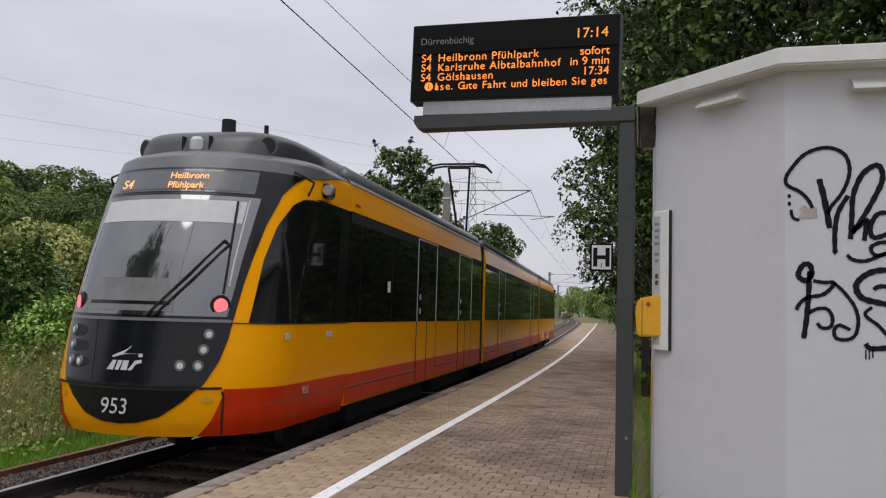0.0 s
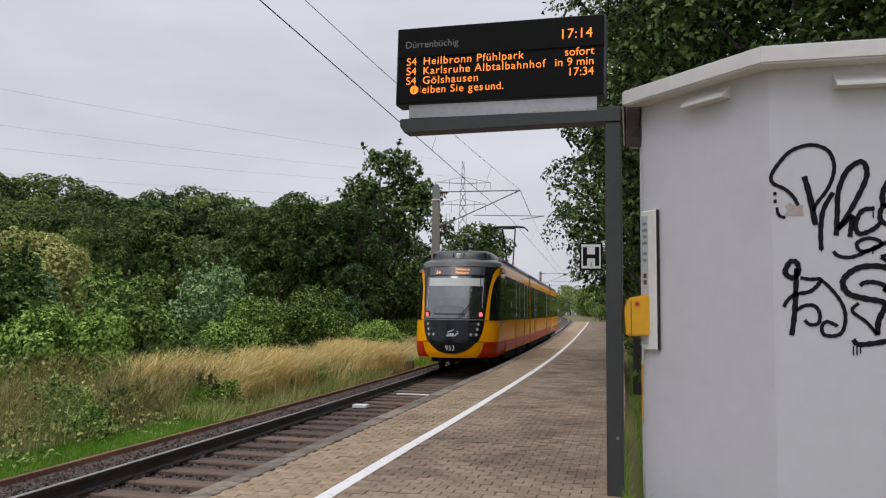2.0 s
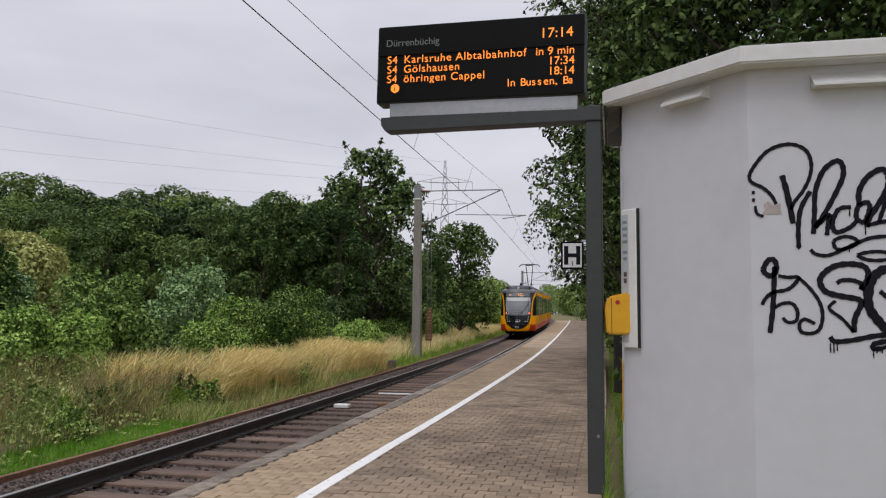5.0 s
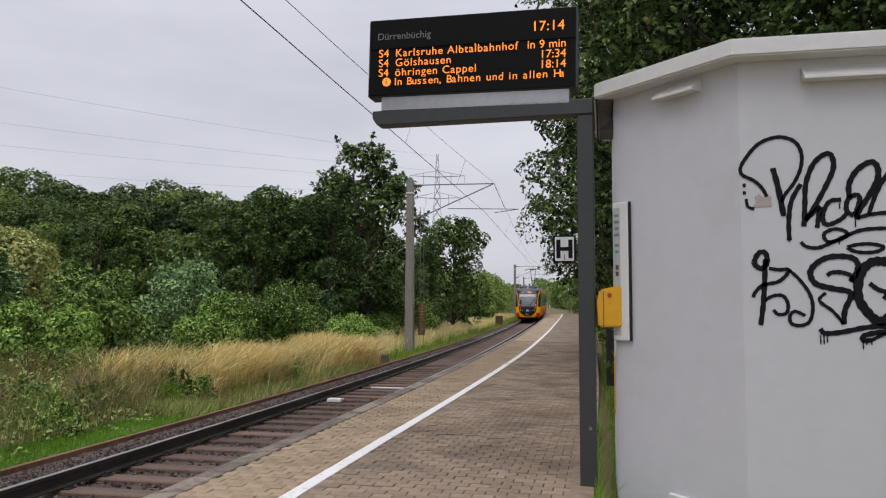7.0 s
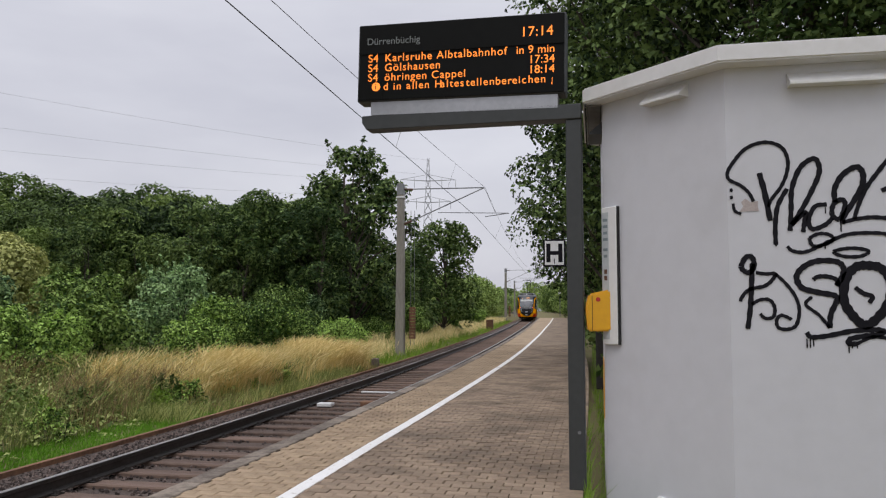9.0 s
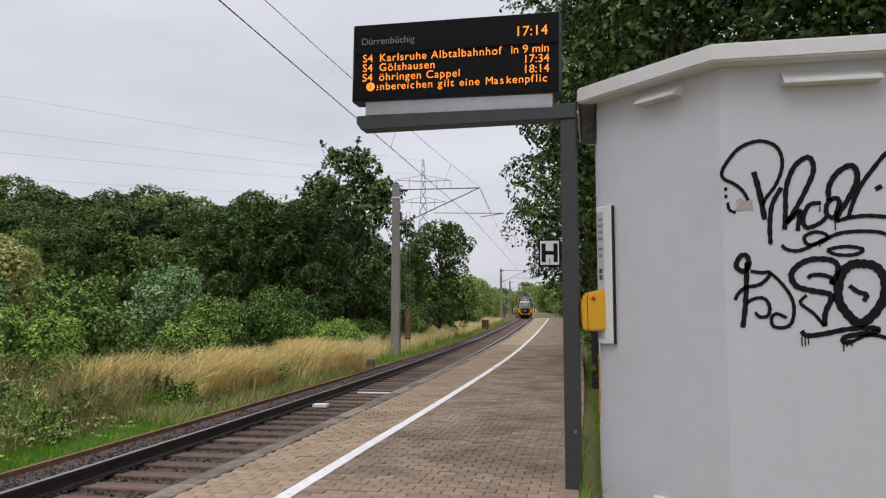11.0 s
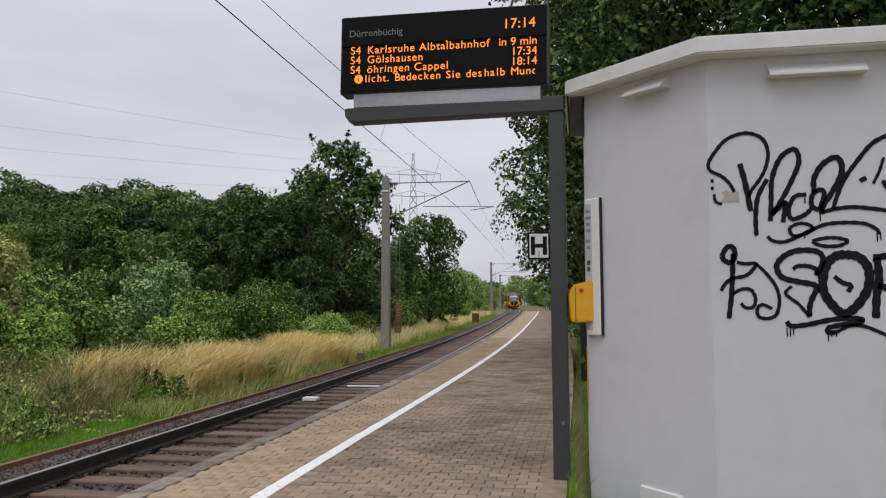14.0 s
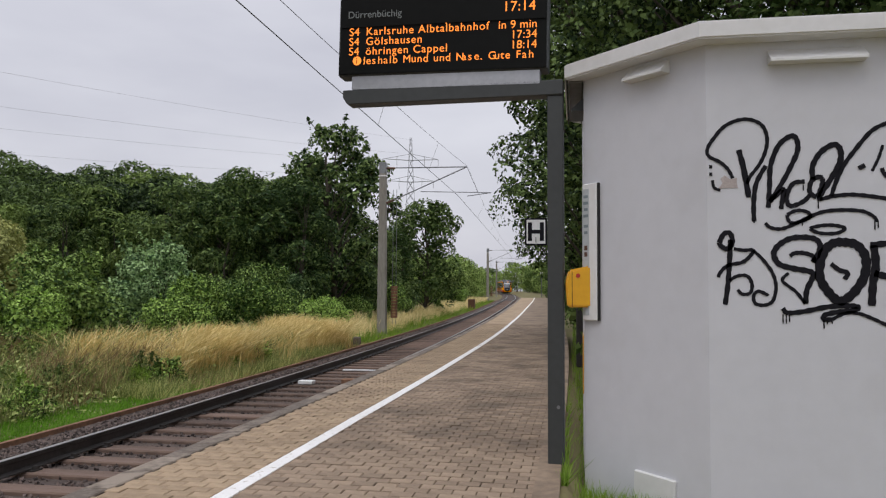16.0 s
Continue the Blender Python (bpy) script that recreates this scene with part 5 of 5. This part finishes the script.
    # seams of the bonnet
    for s in (-1, 1):
        patch("mask_seam", list(fine(0.925, 1.55, 10)), lambda z, s=s: s * (0.16 + 0.065 * (z - 0.93)), lambda z, s=s: s * (0.166 + 0.065 * (z - 0.93)), 0.0125, M["darkgap"], mask, "panel joint", 2)
    patch("mask_joint", [0.908, 0.924], const(-0.375), const(0.375), 0.0115, M["darkgap"], mask, "panel joint", 24)
    for s in (-1, 1):
        qi = curve_of((BELT, 1.62, 2.18, 2.55, 2.81, 2.88, 2.915, 2.93), (0.60, 0.603, 0.615, 0.65, 0.73, 0.80, 0.88, 1.0))
        qe = const(2.0)
        p = patch("cab_window", list(fine(BELT, 2.93, 32)), (lambda z, s=s: s * qi(z)), (lambda z, s=s: s * qe(z)), 0.007, M["tint"], car, "curved dark cab side window", 20)
        patch("window_bar", list(fine(BELT + 0.02, 2.50, 8)), lambda z, s=s: s * skin_q(1.0, z), lambda z, s=s: s * skin_q(1.04, z), 0.010, M["tyre"], p, "dark cab pillar", 2)
        patch("window_bar", list(fine(BELT + 0.01, 2.92, 8)), lambda z, s=s: s * 1.66, lambda z, s=s: s * 1.92, 0.010, M["mask"], p, "black cab door pillar", 2)
        patch("belt_joint", [BELT - 0.014, BELT - 0.002], lambda z, s=s: s * 0.512, lambda z, s=s: s * 2.0, 0.009, M["darkgap"], car, "thin dark belt joint", 16)
        patch("nose_skirt", list(fine(0.472, RED + 0.01, 8)), lambda z, s=s: s * 0.512, lambda z, s=s: s * 2.0, 0.006, M["tramred"], car, "red lower skirt", 24)
        patch("skirt_strip", [0.75, 0.762], lambda z, s=s: s * 0.75, lambda z, s=s: s * 2.0, 0.010, M["skirtline"], car, "thin dull strip along the skirt", 16)
        bq = curve_of((0.472, 0.55, 0.62, 0.72, 0.86), (0.39, 0.43, 0.46, 0.485, 0.512))
        patch("bumper_corner", list(fine(0.472, 0.86, 12)), lambda z, s=s: s * bq(z), lambda z, s=s: s * 0.512, 0.006, M["tramred"], car, "red corner of the bumper", 8)
        patch("bumper_seam", list(fine(0.48, 0.90, 8)), lambda z, s=s: s * (0.510 - 0.02 * max(0, z - 0.85) * 10), lambda z, s=s: s * (0.522 - 0.02 * max(0, z - 0.85) * 10), 0.012, M["darkgap"], car, "dark bumper joint", 2)
        patch("bumper_joint", [0.915, 0.94], lambda z, s=s: s * 0.385, lambda z, s=s: s * 0.505, 0.012, M["darkgap"], car, "dark bumper joint", 6)
        patch("tow_cover", list(fine(0.79, 0.86, 6)), lambda z, s=s: s * (0.435 - 0.035 * math.sqrt(max(0, 1 - ((z - 0.825) / 0.035) ** 2))), lambda z, s=s: s * (0.435 + 0.035 * math.sqrt(max(0, 1 - ((z - 0.825) / 0.035) ** 2))), 0.010, M["yellow"], car, "oval bumper cover", 6)
        # lamps
        for k, (q, z, reach) in enumerate(((0.40, 1.43, 0.13), (0.385, 1.285, 0.15), (0.37, 1.135, 0.16), (0.285, 1.135, 0.0))):
            c = surf(s * q, z, 0.010)
            nrm = (surf(s * q, z, 0.05) - c).normalized()
            bm = rod(bmesh.new(), c - nrm * 0.02, c + nrm * 0.016, 0.056, 0.05, 16)
            lamp = part("headlight", bm, M["galv"], mask, "round unlit headlight")
            part("lens", rod(bmesh.new(), c + nrm * 0.004, c + nrm * 0.022, 0.036, 0.028, 14), M["white"], lamp, "pale lens")
            if reach:
                h = 0.062
                mid, half_w = q + 0.045 - (reach + 0.045) / 2, (reach + 0.045) / 2
                wide = lambda zz, z=z, h=h, half_w=half_w: half_w * math.sqrt(max(0.0, 1 - ((zz - z) / h) ** 2))
                patch("headlight_recess", list(fine(z - h, z + h, 12)), lambda zz, s=s, mid=mid, wide=wide: s * (mid - wide(zz)), lambda zz, s=s, mid=mid, wide=wide: s * (mid + wide(zz)), 0.0125, M["darkgap"], mask, "dark headlight recess", 10)
        c = surf(s * 0.43, 1.71, 0.014)
        nrm = (surf(s * 0.43, 1.71, 0.05) - c).normalized()
        part("tail_light_housing", rod(bmesh.new(), c - nrm * 0.02, c + nrm * 0.010, 0.105, 0.10, 20), M["mask"], car, "dark round lamp housing")
        part("tail_light", rod(bmesh.new(), c - nrm * 0.02, c + nrm * 0.016, 0.074, 0.068, 20), M["taillight"], car, "lit red tail light")
        # camera pod and grab handle
        part("camera_pod", boxed((0.12, 0.22, 0.17), (s * 1.32, 1.85, 3.05), bevel=0.035), M["mask"], car, "black camera pod")
        part("pod_eye", rod(bmesh.new(), (s * 1.36, 1.72, 3.05), (s * 1.36, 1.80, 3.05), 0.06, seg=14), M["alu"], car, "bright camera eye")
        part("grab_handle", rods([(surf(s * 0.69, 3.18, 0.01), surf(s * 0.71, 3.14, 0.09)), (surf(s * 0.71, 3.14, 0.09), surf(s * 0.82, 3.08, 0.09)), (surf(s * 0.82, 3.08, 0.09), surf(s * 0.835, 2.93, 0.01))], 0.012, 6), M["tyre"], car, "bent black grab handle")
    # wiper
    def on(q, z, o=0.03):
        return surf(q, z, o)
    part("wiper", rods([(on(0.08, 1.60), on(0.24, 2.0)), (on(0.24, 2.0), on(0.375, 2.36)), (on(0.12, 1.60), on(0.27, 1.97)), (on(0.27, 1.97), on(0.40, 2.31)), (on(0.375, 2.36), on(0.415, 2.30)), (on(0.43, 1.83), on(0.39, 2.78))], 0.013, 6), M["tyre"], car, "black windscreen wiper")
    # plain mark and fleet number
    mm = lambda q, z, o: Matrix.Translation(surf(q, z, o))
    logo = [[(-0.13, 0.06), (0.06, 0.14), (0.07, 0.165), (0.0, 0.085), (0.20, 0.085), (0.20, 0.055), (-0.13, 0.045)], [(-0.17, -0.07), (-0.11, 0.02), (-0.07, 0.02), (-0.09, -0.07)], [(-0.07, -0.07), (-0.05, 0.02), (0.0, 0.02), (-0.03, -0.07)], [(-0.01, -0.07), (0.01, 0.02), (0.07, 0.02), (0.06, -0.07)], [(0.07, -0.07), (0.13, 0.02), (0.20, 0.03), (0.20, 0.0), (0.15, -0.01), (0.11, -0.07)]]
    for k, outline in enumerate(logo):
        bm = bmesh.new()
        vs = [bm.verts.new(surf(x / 1.30 * 0.64, 1.15 + z, 0.014)) for x, z in outline]
        bm.faces.new(vs)
        part("emblem", bm, M["silver"], mask, "plain silver emblem")
    text("fleet_number", "953", 0.205, M["silver"], car, mm(-0.02, 0.68, 0.030) @ pose(0, 0, 0, 84, 0, 0), "CENTER", label="silver fleet number")
    text("side_number", "953", 0.11, M["silver"], car, pose(1.318, 1.35, 0.80, 90, 0, 90), label="small silver fleet number")
    for z, w in ((3.17, 0.22), (3.10, 0.16), (3.04, 0.16)):
        part("flank_emblem", boxed((0.012, w, 0.035), (1.262 + (3.17 - z) * 0.25, 2.95, z), bevel=0.004), M["tramred"], car, "plain dark red emblem")
    text("route_number", "S4", 0.15, M["amber2"], car, mm(-0.31, 2.91, 0.06) @ pose(0, 0, 0, 66, 0, -10), label="glowing amber route number")
    for k, w in enumerate(("Heilbronn", "Pfühlpark")):
        text("destination", w, 0.108, M["amber2"], car, mm(0.0, 3.01 - 0.105 * k, 0.045) @ pose(0, 0, 0, 66, 0, 6), label="glowing amber destination")
    # roof shroud with its lamps
    rings, n = [], 41
    for k in range(7):
        v = k / 6 * math.pi / 2
        grow, z = 0.16 * (1 - math.cos(v)), 3.33 + 0.16 + 0.16 * math.sin(v)
        if k == 0:
            rings.append((0.0, 3.33))
        rings.append((grow, z))
    verts, faces = [], []
    for grow, z in rings:
        for i in range(n):
            u = math.pi * i / (n - 1)
            x = (1.0 - grow) * math.copysign(abs(math.cos(u)) ** 0.5, math.cos(u))
            verts.append((x, 2.3 - (1.25 - grow - 0.35 * max(0.0, z - 3.33)) * math.sin(u) ** 0.6, z))
        verts += [(-(1.0 - grow), 3.3, z), ((1.0 - grow), 3.3, z)]
    m = n + 2
    for k in range(len(rings) - 1):
        for i in range(m):
            j = (i + 1) % m
            faces.append((k * m + i, k * m + j, (k + 1) * m + j, (k + 1) * m + i))
    faces.append(tuple(range((len(rings) - 1) * m, len(rings) * m)))
    sh = put("roof_shroud", mesh("roof_shroud", verts, faces, M["shroud"], True), car, "rounded dark grey roof shroud")
    for x in (-0.80, 0.80):
        part("opening_rim", rod(bmesh.new(), (x, 1.275, 3.475), (x * 0.7, 1.8, 3.46), 0.105, 0.09, 20), M["tramgrey"], sh, "grey rim of the opening")
        part("roof_opening", rod(bmesh.new(), (x * 1.005, 1.268, 3.475), (x * 0.7, 1.8, 3.46), 0.088, 0.08, 20), M["darkgap"], sh, "round dark opening")
    part("marker_lamp", boxed((0.17, 0.10, 0.19), (0, 1.10, 3.46), bevel=0.04), M["silver"], sh, "pale top marker lamp")
    for x in (-0.17, 0.17):
        part("shroud_rib", boxed((0.025, 0.07, 0.22), (x, 1.11, 3.45), bevel=0.008), M["mask"], sh, "dark rib beside the marker lamp")
    part("antenna", rod(bmesh.new(), (0.16, 1.5, 3.60), (0.16, 1.5, 3.83), 0.085, 0.08, 12), M["tyre"], sh, "black roof antenna")
    part("antenna", rod(bmesh.new(), (0.60, 1.6, 3.58), (0.60, 1.6, 3.78), 0.028, 0.028, 8), M["tyre"], sh, "black roof antenna")
    make_section(car, 2.7, LONG, [(5.95, 7.25), (9.2, 10.5)], [(2.66, 3.1), (3.12, 4.5), (4.53, 5.94), (5.95, 7.25), (7.27, 9.18), (9.2, 10.5), (10.52, 11.68)])
    for a, b, w in ((3.4, 6.6, 0.85), (7.0, 11.2, 0.8)):
        part("roof_box", boxed((2 * w, b - a, 0.20), (0, (a + b) / 2, 3.53), bevel=0.05), M["tramgrey"], car, "dark roof equipment box")
    part("roof_rail", rods([((0.92, 3.3, 3.60), (0.92, 11.4, 3.60)), ((-0.92, 3.3, 3.60), (-0.92, 11.4, 3.60))], 0.035), M["tyre"], car, "black roof conduit")
    part("flank_sign", boxed((0.01, 0.10, 0.16), (1.315, 4.35, 2.05)), M["white"], car, "small white notice in the window")
    part("side_mark", boxed((0.012, 0.16, 0.06), (1.305, 2.1, 1.42)), M["silver"], car, "small pale mark")
    part("side_mark", boxed((0.012, 0.09, 0.07), (1.305, 0.95, 1.42)), M["silver"], car, "small pale switch plate")
    make_bogie(car, 3.2)
    return car


def make_middle_car(parent):
    car = new("middle_car")
    car.parent = parent
    car["label"] = "orange middle car with the raised pantograph"
    make_section(car, 0.0, MIDDLE, [(2.4, 3.7), (11.3, 12.6)], [(0.02, 2.38), (2.4, 3.7), (3.72, 6.2), (6.23, 8.8), (8.83, 11.28), (11.3, 12.6), (12.62, 14.88)])
    for a, b in ((0.4, 1.6), (4.6, 8.6), (9.2, 14.0)):
        part("roof_box", boxed((1.6, b - a, 0.24), (0, (a + b) / 2, 3.55), bevel=0.05), M["tramgrey"], car, "dark roof equipment box")
    make_bogie(car, 2.0)
    make_bogie(car, 13.0)
    # pantograph
    y = 2.8
    pairs = [((0.35, y - 0.6, 3.75), (0.12, y + 0.5, 3.9)), ((-0.35, y - 0.6, 3.75), (-0.12, y + 0.5, 3.9)), ((0.12, y + 0.5, 3.95), (0.32, y - 0.2, 5.2 + 0.6)), ((-0.12, y + 0.5, 3.95), (-0.32, y - 0.2, 5.2 + 0.6)), ((0.16, y + 0.5, 3.95), (-0.16, y + 0.5, 3.95)), ((-0.32, y - 0.2, 5.8), (0.32, y - 0.2, 5.8))]
    panto = part("pantograph", rods(pairs, 0.035), M["tyre"], car, "raised black pantograph")
    pan = [(-0.95, 5.68), (-0.78, 5.84), (-0.5, 5.88), (0.5, 5.88), (0.78, 5.84), (0.95, 5.68)]
    for dy in (-0.35, 0.0):
        part("collector_bar", rods([((a[0], y + dy, a[1]), (b[0], y + dy, b[1])) for a, b in zip(pan, pan[1:])], 0.03), M["tyre"], panto)
    part("pantograph_base", boxed((1.1, 1.5, 0.08), (0, y, 3.72), bevel=0.01), M["tyre"], car)
    for s in (-0.45, 0.45):
        part("base_insulator", rod(bmesh.new(), (s, y, 3.40), (s, y, 3.70), 0.07, seg=10), M["porcelain"], car, "brown insulator")
    return car


def make_gangway(parent, name):
    g = new(name)
    g.parent = parent
    g["label"] = "black folded gangway between two cars"
    for k in range(5):
        part("bellows_fold", boxed((2.60 if k % 2 == 0 else 2.55, 0.11, 2.8), (0, 0.11 * k - 0.22, 1.95), bevel=0.02), M["tyre"], g)
    return g


tram = empty("tram", pose(0, 0, 0), "orange and red articulated tram with charcoal end masks", "tram")
tail_car = make_end_car("tail_car", tram)
middle_car = make_middle_car(tram)
lead_car = new("lead_car")
lead_car.parent = tram
lead_car["label"] = "orange end car with a charcoal mask and red skirt"
for child in list(tail_car.children):
    if child.name.split(".")[0] in ("wiper", "fleet_number", "route_number", "destination"):
        continue
    c = child.copy()
    scene.collection.objects.link(c)
    c.parent = lead_car
tram.scale = (0.955, 1, 1)
gangways = [make_gangway(tram, "gangway"), make_gangway(tram, "gangway")]


# ---- paving blocks ----
def make_pavers():
    L, B, gap, T = 0.118, 0.16, 0.0062, 0.06
    q = [(-B / 2 + gap / 2, -L / 2 + gap / 2), (B / 2 - gap / 2, -L / 2 + gap / 2), (B / 2 - gap / 2, L / 2 - gap / 2), (-B / 2 + gap / 2, L / 2 - gap / 2)]
    c = 0.0035
    vs = [(x, y, -T) for x, y in q] + [(x, y, -c) for x, y in q] + [(x - math.copysign(c, x), y - math.copysign(c, y), 0) for x, y in q]
    fs = [(8, 9, 10, 11)] + [(i, (i + 1) % 4, (i + 1) % 4 + 4, i + 4) for i in range(4)] + [(i + 4, (i + 1) % 4 + 4, (i + 1) % 4 + 8, i + 8) for i in range(4)]
    meshes = [mesh("paver", vs, fs, M["paver_edge"]), mesh("paver", vs, fs, M["paver"])]
    base = np.array(vs)
    bulk = [([], []), ([], [])]
    r = np.random.default_rng(8)
    row, y = 0, 3.6
    while y < 32:
        o = EDGE + 0.2 + (B / 2 if row % 2 else 0.0)
        a = heading(y)
        while o < 4.60:
            p = beside(y, o + spread(y, o), PLAT + r.normal(0, 0.0018))
            kind = 0 if o < 2.5 else 1
            if 5.0 < y < 6.6:
                near = put("paver", meshes[kind], platform, at=Matrix.Translation(p) @ Matrix.Rotation(a + r.normal(0, 0.006), 4, "Z") @ pose(0, 0, 0, r.normal(0, 0.35), r.normal(0, 0.35), 0))
            else:
                vv, ff = bulk[kind]
                b = len(vv)
                vv += list(base @ np.array(Matrix.Rotation(a, 3, "Z")).T + np.array(p))
                ff += [tuple(i + b for i in t) for t in fs]
            o += B
        y += L
        row += 1
    for kind, (vv, ff) in enumerate(bulk):
        ob = put("paver_field", mesh("paver_field", vv, ff, M["paver"] if kind else M["paver_edge"]), platform)
        ob["kind"] = "stuff"
    # elsewhere the same paving merges into one surface
    for o0, o1, mat in ((EDGE + 0.2, 2.5, M["paver_edge"]), (2.5, 4.60, M["paver"])):
        v, f = strip(stations(-20, 3.5), [(o0, PLAT), (o1, PLAT), (o1, PLAT - 0.02), (o0, PLAT - 0.02)], True, spread)
        put("far_paving", mesh("far_paving", v, f, mat), platform)["kind"] = "stuff"
        v, f = strip(stations(32, END), [(o0, PLAT), (o1, PLAT), (o1, PLAT - 0.02), (o0, PLAT - 0.02)], True, spread)
        ob = put("far_paving", mesh("far_paving", v, f, mat), platform)
        ob["kind"] = "stuff"


make_pavers()


# ---- what moves ----
TRAM_T = (0, 0.5, 1.0, 1.5, 2.0, 2.5, 3.0, 3.5, 4.0, 5.0, 6.5, 7.5, 9.0, 10.5, 12.0, 13.5, 15.0, 16.0)
TRAM_Y = (6.6, 10.04, 13.75, 17.75, 22.1, 26.7, 31.6, 37.0, 42.6, 54.2, 72.5, 85.0, 104.5, 125.0, 146.0, 167.5, 189.5, 204.5)


def on_track(y):
    return Matrix.Translation(beside(y, 0)) @ Matrix.Rotation(heading(y), 4, "Z")


def car_pose(y, length, sit=1.5):
    """A car whose two bogies ride on the line, from its rear end at y."""
    a, b = beside(y + sit, 0), beside(y + length - sit, 0)
    d = (b - a).normalized()
    yaw = math.atan2(-d.x, d.y)
    m = Matrix.Translation(a) @ Matrix.Rotation(yaw, 4, "Z") @ Matrix.Rotation(math.asin(d.z), 4, "X")
    return m @ pose(0.04, -sit, 0)


def motions():
    along = smooth_curve(TRAM_T, TRAM_Y)
    times = [0.25 * k for k in range(65)]
    rows, mid, lead, g1, g2 = [], [], [], [], []
    for t in times:
        y = along(t)
        root = car_pose(y, LONG)
        inv = root.inverted()
        rows.append((t, root))
        mid.append((t, inv @ car_pose(y + LONG + 0.55, MIDDLE)))
        lead.append((t, inv @ (car_pose(y + LONG + 1.1 + MIDDLE, LONG) @ pose(0, LONG, 0, 0, 0, 180))))
        g1.append((t, inv @ on_track(y + LONG + 0.275)))
        g2.append((t, inv @ on_track(y + LONG + 0.825 + MIDDLE)))
    walk(tram, rows)
    for ob, r in ((middle_car, mid), (lead_car, lead), (gangways[0], g1), (gangways[1], g2)):
        walk(ob, r)
    # the departures move up one row when the first has left
    for ob, m, step in display_rows:
        walk(ob, [(0, m), (3.7, m), (3.9, Matrix.Translation((0, 0, step)) @ m), (16, Matrix.Translation((0, 0, step)) @ m)])
    # the message runs to the left at an even pace
    left, right, speed = 0.072, 0.944, 0.44
    span = (right - left) * 1.74 / speed
    for ch, pos in ticker:
        for start in (-13.45, 3.8):
            t_in = start + (pos + (0.07 * max(0.0, pos - 0.5) if start > 0 else 0.0)) / speed
            t_out = t_in + span
            if t_out < 0 or t_in > 16:
                continue
            ob = text("letter", ch, 0.090, M["amber"], display, display_at(0.5, 0.862, 0.0085))
            ob.data.offset = 0.0

            def at_time(t):
                u = min(1, max(0, (t - t_in) / span))
                return display_at(right + (left - right) * u, 0.862, 0.0085)
            ts = sorted({0.0, 16.0} | {round(v, 3) for v in (t_in, t_out) if 0 < v < 16} | {t for t in np.arange(0, 16, 0.5).tolist() if t_in < t < t_out})
            ts = [t for i, t in enumerate(ts) if i == 0 or frame(t) > frame(ts[i - 1])]
            walk(ob, [(t, at_time(t)) for t in ts])


motions()
